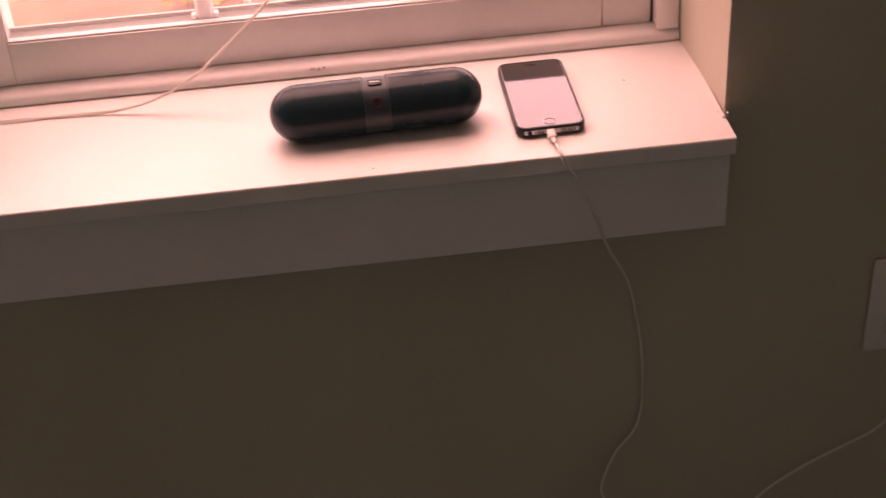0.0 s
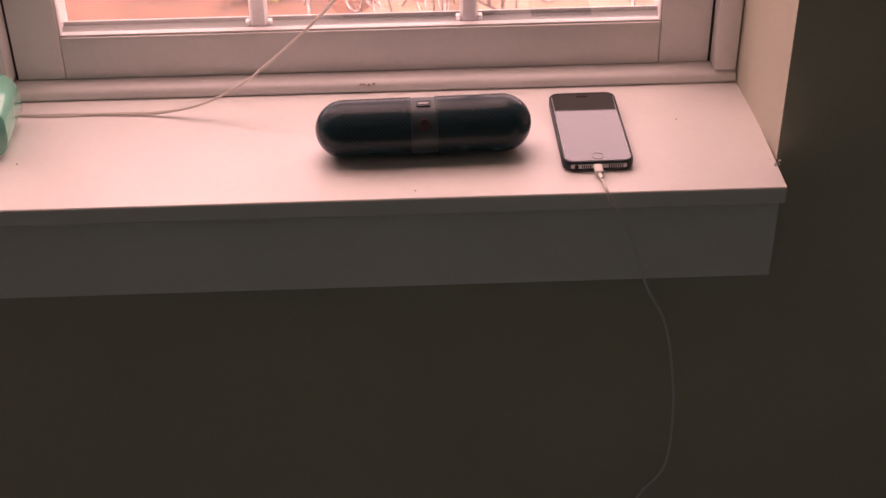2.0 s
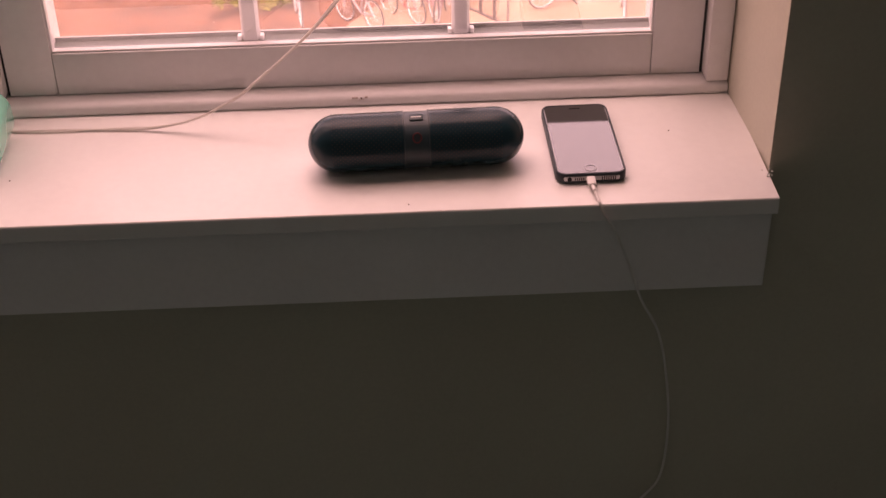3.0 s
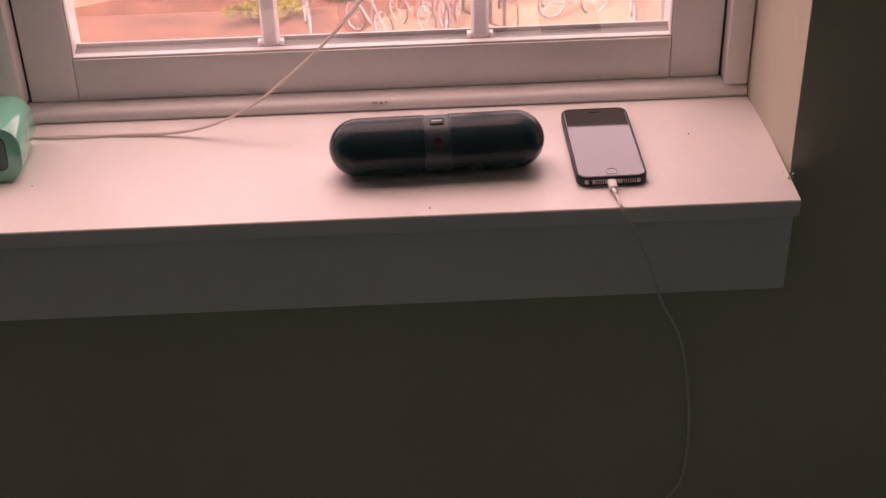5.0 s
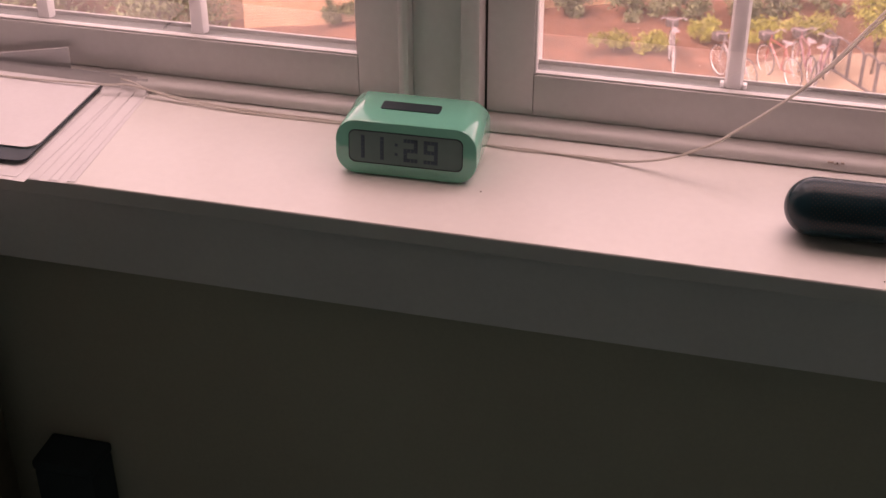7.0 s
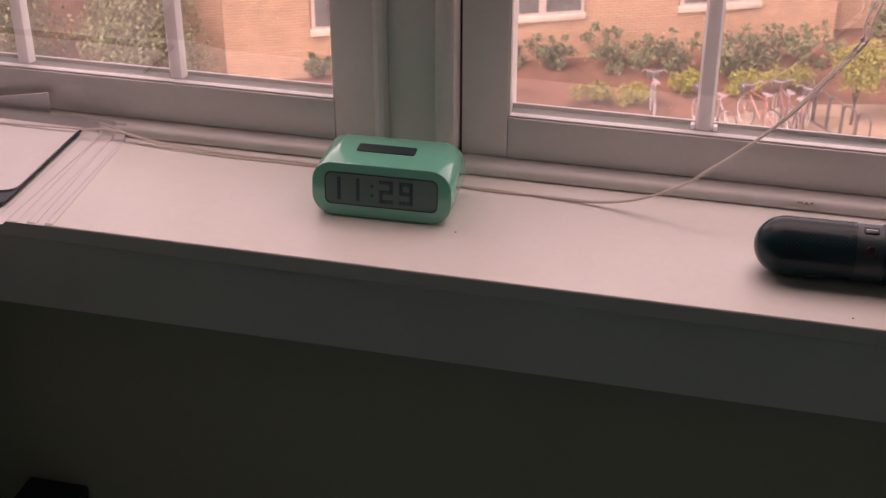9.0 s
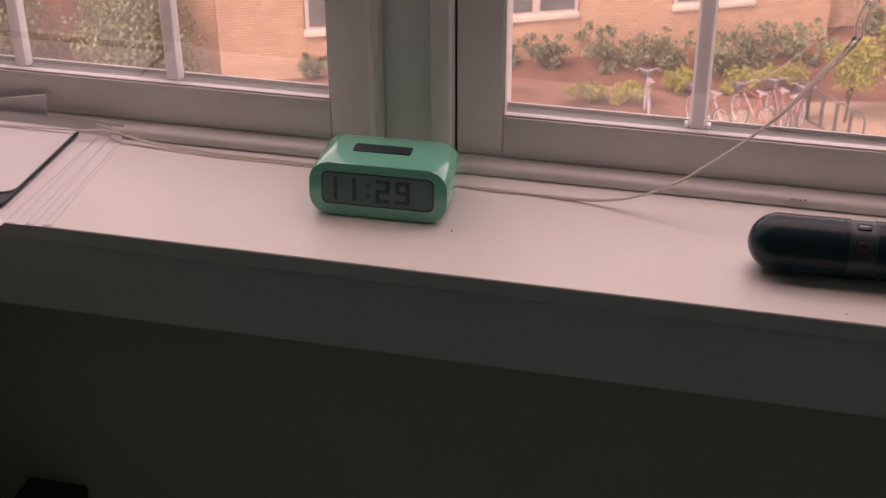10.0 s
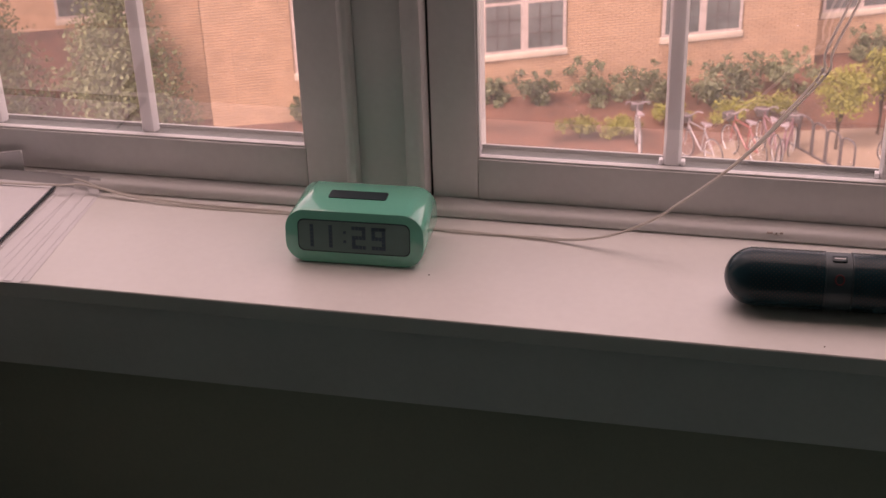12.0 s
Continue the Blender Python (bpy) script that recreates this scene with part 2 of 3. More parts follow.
def loft(layers, bm=None, cap=True):
    """Joins equal loops of points into a skin."""
    bm = bm or bmesh.new()
    rings = [[bm.verts.new(p) for p in ring] for ring in layers]
    n = len(rings[0])
    for a, b in zip(rings, rings[1:]):
        for k in range(n):
            bm.faces.new((a[k], a[(k + 1) % n], b[(k + 1) % n], b[k]))
    if cap:
        bm.faces.new(rings[0][::-1])
        bm.faces.new(rings[-1])
    return bm


def profile_x(points, x0, x1, bm=None):
    """A section given in y and z, drawn out along x."""
    return loft([[(x, y, z) for y, z in points] for x in (x0, x1)], bm)


# ---- room ----
S = 0.76
WALL_Y = 0.049
JAMB_R, JAMB_L = -0.003, -1.473
OUT_Y = 0.33
HEAD = 2.06


def wall(name, label, *boxes, mat=None):
    bm = bmesh.new()
    for b in boxes:
        box(*b, bm=bm)
    ob = finish(name, bm, mat or M_WALL)
    return tagged(ob, label, "wall", kind="structure")


north = wall("wall_north", "cream painted wall with a wide window opening",
     (JAMB_R, 1.9, 0.19, OUT_Y, 0, 2.6), (0.0042, 1.9, WALL_Y, 0.1900, 0, 2.6), (-3.2, JAMB_L, WALL_Y, OUT_Y, 0, 2.6),
     (JAMB_L, 0.0042, WALL_Y, OUT_Y, 0, S - 0.03), (JAMB_L, JAMB_R, WALL_Y, OUT_Y, HEAD, 2.6))
# the jamb runs slightly askew to the wall
part("jamb_face", loft([[(0.0028, WALL_Y, z), (0.0040, WALL_Y, z), (0.0040, 0.1900, z), (JAMB_R, 0.1900, z)] for z in (S - 0.03, HEAD)]), M_WALL, north, smooth=False)
# unseen walls, floor and ceiling close the room and tint its bounce light
wall("wall_east", "unseen side wall, teal to tint the bounce light", (1.9, 2.05, -3.6, OUT_Y, 0, 2.6), mat=M_BOUNCE)
wall("wall_west", "unseen side wall, teal to tint the bounce light", (-3.35, -3.2, -3.6, OUT_Y, 0, 2.6), mat=M_BOUNCE)
wall("wall_south", "unseen back wall, teal to tint the bounce light", (-3.35, 2.05, -3.75, -3.6, 0, 2.6), mat=M_BOUNCE)
tagged(finish("floor", box(-3.35, 2.05, -3.75, OUT_Y, -0.12, 0), M_FLOOR), "plain unseen carpet floor, teal to tint the bounce light", "floor", kind="structure")
tagged(finish("ceiling", box(-3.35, 2.05, -3.75, OUT_Y, 2.6, 2.72), M_CEIL), "unseen ceiling, tinted cool for the bounce light", "ceiling", kind="structure")

tagged(finish("wall_lower", box(-9.0, 8.0, -8.0, OUT_Y - 0.02, -11.5, -0.125), M_BRICK), "buff brick storeys below the room", "wall", kind="structure")

# the sill board: a slab with a nose in front of the wall
NOSE = 0.0165
bm = bmesh.new()
sec = [(0.0, S - 0.0012), (0.0008, S), (0.215, S), (0.215, S - NOSE), (0.001, S - NOSE), (0.0, S - NOSE + 0.001)]
profile_x(sec, JAMB_L - 0.002, 0.0004, bm)
board = tagged(finish("window_sill", bm, M_SILL), "wide white painted window sill board", "sill", kind="structure")
bm = box(JAMB_L - 0.008, JAMB_L - 0.002, 0.0, WALL_Y - 0.001, S - NOSE, S, 0.0008)
part("sill_horn", bm, M_SILL, board)
tagged(finish("sill_apron", box(JAMB_L - 0.004, 0.0002, 0.0136, WALL_Y - 0.0005, 0.6587, S - NOSE - 0.0005, 0.0012), M_TRIM),
       "white painted apron board below the sill", "trim", kind="structure")

# chips of paint where sill, jamb and wall meet
chips = thing("paint_chips", pose(0.0, WALL_Y - 0.002, S), "small broken flakes of white paint at the jamb corner", "paint chips")
random.seed(5)
for k in range(7):
    bm = bmesh.new()
    bmesh.ops.create_icosphere(bm, subdivisions=1, radius=1.0)
    for v in bm.verts:
        v.co *= random.uniform(0.6, 1.2)
    bmesh.ops.transform(bm, verts=bm.verts, matrix=Matrix.LocRotScale((random.uniform(-0.004, 0.003), random.uniform(-0.014, 0.0), random.uniform(0.0, 0.004)), Euler((k, k * 2, k * 3)), (0.0016, 0.0011, 0.0007)))
    part("flake", bm, M_CHIP, chips, smooth=False)

# ---- windows ----
FY, SY, GY = 0.191, 0.212, 0.2345
PANE_Y = 0.2205
ledge = [(FY + 0.001, S + 0.0005), (FY - 0.0005, S + 0.003), (FY + 0.0004, S + 0.0075), (FY + 0.0035, S + 0.0108), (FY + 0.010, S + 0.0120), (0.30, S + 0.0120), (0.30, S + 0.0005)]
frame_ob = tagged(finish("window_frame", profile_x(ledge, JAMB_L + 0.001, JAMB_R - 0.001), M_VINYL, True), "white vinyl frame of a twin window", "window", kind="structure")


def upright(x0, x1, y0, name="frame_post", mat=None, bevel=0.004):
    return part(name, box(x0, x1, y0, 0.30, S + 0.0122, HEAD - 0.001, bevel), mat or M_VINYL, frame_ob)


upright(-0.0256, JAMB_R - 0.001, FY + 0.0022, bevel=0.002)
upright(JAMB_L + 0.001, -1.4450, FY + 0.004)
upright(-0.7150, -0.6942, FY + 0.002, "mullion_strip", bevel=0.006)
upright(-0.7766, -0.7645, FY + 0.002, "mullion_strip", bevel=0.006)
upright(-0.7643, -0.7152, FY + 0.016, "mullion_panel", bevel=0.001)
part("frame_head", box(JAMB_L + 0.001, JAMB_R - 0.001, FY + 0.004, 0.30, HEAD - 0.035, HEAD - 0.001, 0.003), M_VINYL, frame_ob)
# near-black strips fill the gaps beside the sash, their shade put in the colour
for x0, x1 in ((-0.6941, -0.6920), (-0.0281, -0.0258)):
    part("gap_shade", box(x0, x1, SY + 0.002, 0.29, S + 0.0125, HEAD - 0.036), M_GAP, frame_ob, "thin dark strip for the shade in the gap beside the sash")


def window(name, x0, x1, gx0, gx1, label, bars, clips=False):
    """A sash with stiles, rails, glazing bead, a grille of bars and glass."""
    z0, z1 = S + 0.0129, HEAD - 0.037
    gz0, gz1 = S + 0.0564, HEAD - 0.085
    ob = tagged(finish(name, box(gx0 + 0.0003, gx1 - 0.0003, SY, GY + 0.0045, z0, gz0 - 0.0005, 0.0008), M_VINYL, True), label, "window", kind="structure")
    part("top_rail", box(gx0 + 0.0003, gx1 - 0.0003, SY, 0.258, gz1 + 0.0002, z1, 0.0008), M_VINYL, ob)
    part("stile", box(x0, gx0 - 0.0003, SY, 0.258, z0, z1, 0.0010), M_VINYL, ob)
    part("stile", box(gx1 + 0.0003, x1, SY, 0.258, z0, z1, 0.0010), M_VINYL, ob)
    # stepped glazing bead, sloping in to the glass
    sec = [(SY + 0.002, 0.0), (SY + 0.0018, 0.0014), (SY + 0.003, 0.0020), (PANE_Y - 0.0012, 0.0024), (PANE_Y - 0.0004, 0.0)]
    part("glazing_bead", profile_x([(y, gz0 + h) for y, h in sec], gx0, gx1), M_VINYL, ob)
    part("glazing_bead", profile_x([(y, gz1 - h) for y, h in sec], gx0, gx1), M_VINYL, ob)
    for gx, sg in ((gx0, 1), (gx1, -1)):
        bm = loft([[(gx + sg * h, y, z) for y, h in sec] for z in (gz0 + 0.001, gz1 - 0.001)])
        part("glazing_bead", bm, M_VINYL, ob)
    pane = part("pane", box(gx0 + 0.0008, gx1 - 0.0008, PANE_Y, PANE_Y + 0.002, gz0 + 0.0008, gz1 - 0.0008), M_GLASS, ob, "clear glass with dust specks and an added haze", False)
    pane.visible_shadow = False
    # the room side carries the gloss of both panes of the sealed unit
    pane.data.materials.append(M_CLEAR)
    for f in pane.data.polygons:
        f.material_index = 0 if f.normal.y < -0.5 else 1
    # specks of dust on the room side
    drng = random.Random(int(-gx0 * 1000))
    dv, df = [], []
    for _ in range(70):
        cx, cz, q = drng.uniform(gx0 + 0.02, gx1 - 0.02), gz0 + 0.012 + 0.3 * drng.random() ** 1.5, drng.uniform(0.0002, 0.0005)
        k = len(dv)
        dv += [(cx - q, PANE_Y - 0.0003, cz), (cx, PANE_Y - 0.0003, cz - q * drng.uniform(0.6, 1.6)), (cx + q, PANE_Y - 0.0003, cz), (cx, PANE_Y - 0.0003, cz + q)]
        df.append((k, k + 1, k + 2, k + 3))
    me = bpy.data.meshes.new("dust")
    me.from_pydata(dv, [], df)
    me.materials.append(M_PAPER)
    dust = new("dust", me)
    dust.parent = pane
    tagged(dust, kind="stuff")
    # outer seal ledge behind the glass
    part("outer_ledge", box(gx0, gx1, PANE_Y + 0.0025, GY + 0.0015, gz0 - 0.0003, gz0 + 0.0008), M_SPACER, ob)
    part("outer_lip", box(gx0, gx1, GY + 0.0017, GY + 0.0040, gz0 - 0.0003, gz0 + 0.0044, 0.0006), M_SPACER, ob)
    part("lip_cap", box(gx0, gx1, GY + 0.0028, GY + 0.0040, gz0 + 0.0045, gz0 + 0.0050), M_VINYL, ob)
    for bx in bars:
        bar = [(0.0085, 0.004), (0.006, 0.0), (-0.006, 0.0), (-0.0085, 0.004), (-0.0085, 0.0095), (0.0085, 0.0095)]
        bm = loft([[(bx + u, GY - 0.0105 + v, z) for u, v in bar] for z in (gz0 + 0.0012, gz1 - 0.003)])
        grille = part("grille_bar", bm, M_GRILLE, ob)
        for s in ((-1, 1) if clips else ()):
            part("grille_clip", box(bx + s * 0.0106 - 0.0019, bx + s * 0.0106 + 0.0019, GY - 0.0105, GY - 0.003, gz0 + 0.0012, gz0 + 0.0058, 0.0006), M_VINYL, grille)
    for k in (1, 2):
        z = gz0 + (gz1 - gz0) * k / 3
        part("grille_bar", box(gx0 + 0.006, gx1 - 0.006, GY - 0.0105, GY - 0.0025, z - 0.0085, z + 0.0085, 0.002), M_GRILLE, ob)
    return ob


window("window_1", -0.6918, -0.0283, -0.6460, -0.0762, "white vinyl casement sash with a three-column grille", (-0.4587, -0.2585), True)
window("window_2", -1.4440, -0.7772, -1.4030, -0.8226, "white vinyl sash beside the mullion with a grille", (-1.1690, -0.9965))

# a paint scar on the ledge
scar = thing("ledge_scar", pose(-0.3573, FY + 0.0008, S + 0.0085), "small scuffed dent in the white ledge", "mark")
for x0, x1, z in ((-0.0075, -0.0020, 0.0004), (-0.0012, 0.0040, -0.0006), (0.0046, 0.0075, 0.0006)):
    part("scuff", box(x0, x1, -0.0010, 0.001, z - 0.0004, z + z + 0.0005, 0.0003), M_SCUFF, scar)
part("speck", box(0.0006, 0.002, -0.0009, 0.0006, -0.0003, 0.0008, 0.0003), M_SPECK, scar)
for x, y in ((-0.666, 0.0759), (-0.073, 0.1225), (-0.315, 0.012)):
    sp = tagged(finish("crumb", cylinder(0.0007, 0.0005, pose(x, y, S + 0.00025), seg=7), M_SPECK), "tiny dark crumb on the white sill", "crumb", "crumbs on the sill")

# ---- speaker ----


def build_speaker():
    R, half = 0.0254, 0.0950
    ob = thing("pill_speaker", pose(-0.3060, 0.0784, S + 0.0004, 0, 0, 1.7), "black capsule-shaped wireless speaker lying on the sill", "speaker")
    cz = R
    seg = 40
    def ring(x, r):
        return [(x, r * math.cos(k * math.tau / seg), cz + r * math.sin(k * math.tau / seg)) for k in range(seg)]
    def shell(sg):
        prof = [(0.0115, R - 0.0012), (0.0119, R), (0.03, R), (0.05, R), (half - R, R)]
        for k in range(1, 13):
            a = k / 12 * math.pi / 2
            prof.append((half - R + R * math.sin(a), max(R * math.cos(a), 0.0004)))
        return loft([ring(sg * x, r) for x, r in prof])
    for sg in (-1, 1):
        g = part("grille", shell(sg), M_BLACK, ob, "black perforated metal grille")
        # the punched rows of holes, as small raised rims
        bm = bmesh.new()
        verts, faces = [], []
        for i in range(29):
            x = 0.0145 + i * 0.0021
            for j in range(40):
                a = (j + 0.5 * (i % 2)) / 40 * math.tau
                if not (-0.35 < math.sin(a) <= 1.0):
                    continue
                n = len(verts)
                for du, dv in ((-0.0007, 0), (0, -0.0007), (0.0007, 0), (0, 0.0007)):
                    aa = a + dv / R
                    verts.append((sg * (x + du), (R + 0.00035) * math.cos(aa), cz + (R + 0.00035) * math.sin(aa)))
                faces.append((n, n + 1, n + 2, n + 3))
        me = bpy.data.meshes.new("perforation")
        me.from_pydata(verts, [], faces)
        me.materials.append(M_SLOT)
        h = new("perforation", me)
        h.parent = g
        tagged(h, kind="stuff")
        part("end_ring", loft([ring(sg * x, r) for x, r in ((0.0108, R - 0.001), (0.0108, R + 0.0003), (0.0118, R + 0.0003), (0.0118, R - 0.001))]), M_BAND, ob)
    band = part("band", loft([ring(x, r) for x, r in ((-0.0106, R - 0.002), (-0.0106, R - 0.0006), (0.0106, R - 0.0006), (0.0106, R - 0.002))]), M_BAND, ob, "smooth charcoal centre band")
    bm = box(-0.0062, 0.0062, -0.0035, 0.0035, R - 0.0012, R + 0.0004, 0.0014)
    bmesh.ops.transform(bm, verts=bm.verts, matrix=pose(0, 0, cz, 12))
    part("power_button", bm, M_BAND, ob)
    bm = box(-0.0045, 0.0045, -0.0005, 0.0005, R + 0.0003, R + 0.0008)
    bmesh.ops.transform(bm, verts=bm.verts, matrix=pose(0, 0, cz, 12))
    part("button_mark", bm, M_PLATE, ob)
    # emblem: a plain ring on the front of the band
    circ = [(0.0036 * math.cos(k * math.tau / 24), 0.0042 * math.sin(k * math.tau / 24), R) for k in range(24)]
    bm = sweep(circ, 0.0006, 6, closed=True)
    bmesh.ops.transform(bm, verts=bm.verts, matrix=pose(0, 0, cz, 58))
    part("emblem", bm, M_RED, ob, "dull red ring emblem")
    part("foot", box(-0.045, 0.045, -0.006, 0.006, -0.0003, 0.002, 0.0008), M_BAND, ob, "flat black rubber foot")


build_speaker()

# ---- phone and its cable ----


def build_phone():
    ob = thing("smartphone", pose(-0.1562, 0.0985, S, 0, 0, 0.6), "smartphone in a black case lying face up on the sill", "phone")
    W, L = 0.0615, 0.1265
    def layer(w, l, r, z):
        return [(x, y, z) for x, y in rounded_loop(w, l, r)]
    part("case", loft([layer(W - 0.003, L - 0.003, 0.008, 0.0), layer(W, L, 0.009, 0.0015), layer(W, L, 0.009, 0.0088), layer(W - 0.0012, L - 0.0012, 0.0085, 0.0098), layer(W - 0.0036, L - 0.0036, 0.0075, 0.0098), layer(W - 0.0040, L - 0.004, 0.0072, 0.0085)]), M_CASE, ob, "black moulded case")
    body = part("body", loft([layer(W - 0.0042, L - 0.0042, 0.0072, 0.0086), layer(W - 0.0042, L - 0.0042, 0.0072, 0.0093)]), M_SILVER, ob, "thin silver edge")
    part("screen", loft([layer(W - 0.005, L - 0.005, 0.0068, 0.0094), layer(W - 0.005, L - 0.005, 0.0068, 0.0097)]), M_SCREEN, ob, "glossy black glass reflecting the window")
    circ = [(0.0050 * math.cos(k * math.tau / 28), -0.0535 + 0.0050 * math.sin(k * math.tau / 28), 0.0098) for k in range(28)]
    part("home_button", sweep(circ, 0.00035, 6, closed=True), M_RING, ob, "round button with a pale ring")
    part("earpiece", box(-0.005, 0.005, 0.0545, 0.0557, 0.0095, 0.00985, 0.0004), M_SLOT, ob)
    # the end that shows through the case opening
    end = part("bottom_edge", box(-0.0245, 0.0245, -L / 2 - 0.0006, -L / 2 + 0.003, 0.0030, 0.0078, 0.0014), M_SILVER, ob, "silver end with speaker holes")
    part("headphone_socket", cylinder(0.0019, 0.001, pose(-0.0195, -L / 2 - 0.0007, 0.0054, 90), seg=14), M_SLOT, end)
    for k in range(7):
        part("speaker_hole", box(0.0085 + k * 0.0019, 0.0094 + k * 0.0019, -L / 2 - 0.0011, -L / 2, 0.0038, 0.0070), M_SLOT, end)
    for k in range(5):
        part("speaker_hole", box(-0.0150 + k * 0.0018, -0.0141 + k * 0.0018, -L / 2 - 0.0011, -L / 2, 0.0042, 0.0066), M_SLOT, end)


build_phone()

cable = thing("charging_cable", pose(0, 0, 0), "thin white charging cable hanging over the sill edge", "cable")
part("plug", box(-0.1606, -0.1528, 0.0225, 0.0362, S + 0.0030, S + 0.0080, 0.002), M_CABLE, cable, "white plug in the phone")
part("strain_relief", cylinder(0.0020, 0.009, pose(-0.1562, 0.0185, S + 0.0052, 83, 0, 5), r2=0.0014, seg=12), M_CABLE, cable)
run = [(-0.1561, 0.018, S + 0.0050), (-0.1550, 0.010, S + 0.0046), (-0.1532, -0.0015, S + 0.0026), (-0.1490, -0.0040, 0.752), (-0.1413, -0.0040, 0.7385), (-0.1274, -0.0030, 0.7055), (-0.1093, 0.012, 0.6500), (-0.0866, 0.033, 0.5960), (-0.0737, 0.0410, 0.5390),
       (-0.0660, 0.0440, 0.468), (-0.0700, 0.0440, 0.400), (-0.0930, 0.0400, 0.367), (-0.1070, 0.0350, 0.333), (-0.1078, 0.0290, 0.312), (-0.085, 0.018, 0.235), (-0.02, 0.018, 0.215), (0.035, 0.024, 0.262), (0.0606, 0.030, 0.2856), (0.0861, 0.036, 0.3011), (0.1228, 0.040, 0.3209), (0.1588, 0.042, 0.3382), (0.1900, 0.042, 0.357), (0.212, 0.036, 0.400), (0.210, 0.018, 0.455), (0.1955, 0.012, 0.486)]
part("lead", sweep(smooth_line(run, 8), 0.0013, 8), M_CABLE, cable)

# ---- outlet ----
plate = thing("wall_outlet", pose(0.1960, WALL_Y, 0.5200), "white plastic wall outlet plate on the tan wall", "outlet")
part("cover_plate", box(-0.035, 0.035, -0.006, -0.0002, -0.057, 0.057, 0.003), M_PLATE, plate)
for s in (-1, 1):
    sock = part("socket", box(-0.017, 0.017, -0.0078, -0.0055, s * 0.0195 - 0.0145, s * 0.0195 + 0.0145, 0.0025), M_PLATE, plate)
    for x in (-0.0062, 0.0062):
        part("slot", box(x - 0.0009, x + 0.0009, -0.0081, -0.0068, s * 0.0195 - 0.002, s * 0.0195 + 0.006), M_SLOT, sock)
part("screw", cylinder(0.003, 0.001, pose(0, -0.0064, 0, 90), seg=12), M_PLATE, plate)
charger = thing("usb_charger", pose(0.1960, WALL_Y - 0.008, 0.5005), "small white charger cube plugged into the outlet", "charger")
part("charger_body", box(-0.013, 0.013, -0.026, -0.0002, -0.0125, 0.0125, 0.003), M_PLATE, charger)

# ---- alarm clock ----
SEGS = {"1": "bc", "2": "abged", "9": "abfgcd"}


def build_clock():
    W, H, D, r = 0.1325, 0.0522, 0.0665, 0.0200
    LEAN = 0.10
    ob = thing("alarm_clock", pose(-0.7386, 0.0845, S + 0.0008, 0, 0, 1.6), "mint green rounded digital alarm clock on the sill", "clock")
    def layer(dw, y, tilt=0.0):
        return [(x, y + tilt * z, H / 2 + z) for x, z in rounded_loop(W + 2 * dw, H + 2 * dw, r + dw, 10)]
    body = part("body", loft([layer(-0.0016, 0.0, LEAN), layer(-0.0004, 0.0006, LEAN), layer(0, 0.002, LEAN), layer(0, D - 0.003), layer(-0.0012, D - 0.0008), layer(-0.003, D)]), M_MINT, ob, "glossy mint green shell")
    # slightly sunk display with a dark rim
    w, h = 0.1055, 0.0302
    cz = H / 2 + 0.0014
    part("display_rim", loft([[(x, y + LEAN * (cz + z - H / 2), cz + z) for x, z in rounded_loop(w + dw, h + dw, 0.0062, 6)] for dw, y in ((0.0014, 0.0004), (0.0014, -0.0006), (0.0, -0.0006), (0.0, 0.0004))]), M_GREY, ob)
    lcd = part("display", loft([[(x, y + LEAN * (cz + z - H / 2), cz + z) for x, z in rounded_loop(w, h, 0.0058, 6)] for y in (0.0004, -0.0003)]), M_LCD, ob, "grey liquid crystal display reading 11:29")
    dh, dw, th = 0.0225, 0.0134, 0.0037
    def lean_back(bm):
        for v in bm.verts:
            v.co.y += LEAN * (v.co.z - H / 2)
        return bm
    def digit(ch, x):
        rects = {"a": (0, dw, dh - th, dh), "b": (dw - th, dw, dh / 2, dh), "c": (dw - th, dw, 0, dh / 2), "d": (0, dw, 0, th), "e": (0, th, 0, dh / 2), "f": (0, th, dh / 2, dh), "g": (0, dw, dh / 2 - th / 2, dh / 2 + th / 2)}
        bm = bmesh.new()
        for s in SEGS[ch]:
            x0, x1, z0, z1 = rects[s]
            n = max(1, round(max(x1 - x0, z1 - z0) / th))
            for k in range(n):
                if x1 - x0 > z1 - z0:
                    q = (x0 + (x1 - x0) * k / n, x0 + (x1 - x0) * (k + 1) / n, z0, z1)
                else:
                    q = (x0, x1, z0 + (z1 - z0) * k / n, z0 + (z1 - z0) * (k + 1) / n)
                box(x + q[0] + 0.0002, x + q[1] - 0.0002, -0.0007, -0.00025, cz - dh / 2 + q[2] + 0.0002, cz - dh / 2 + q[3] - 0.0002, bm=bm)
        lean_back(bm)
        tagged(part("digit", bm, M_SEG, lcd, smooth=False), kind="stuff")
    digit("1", -0.0515)
    digit("1", -0.0335)
    digit("2", -0.0018)
    digit("9", 0.0170)
    for z in (-0.0045, 0.0045):
        part("colon_dot", lean_back(box(-0.0098, -0.0073, -0.0007, -0.00025, cz + z - 0.0012, cz + z + 0.0012)), M_SEG, lcd, smooth=False)
    # long button on the top
    bm = loft([[(x - 0.0030, 0.0375 + y, H + z) for x, y in rounded_loop(0.0555, 0.0155, 0.0022, 4)] for z in (-0.001, 0.0008)])
    part("snooze_button", bm, M_GREY, ob, "dark grey bar button")
    for x in (-0.045, 0.045):
        part("foot", box(x - 0.006, x + 0.006, 0.008, D - 0.008, -0.0007, 0.001), M_GREY, ob)


build_clock()

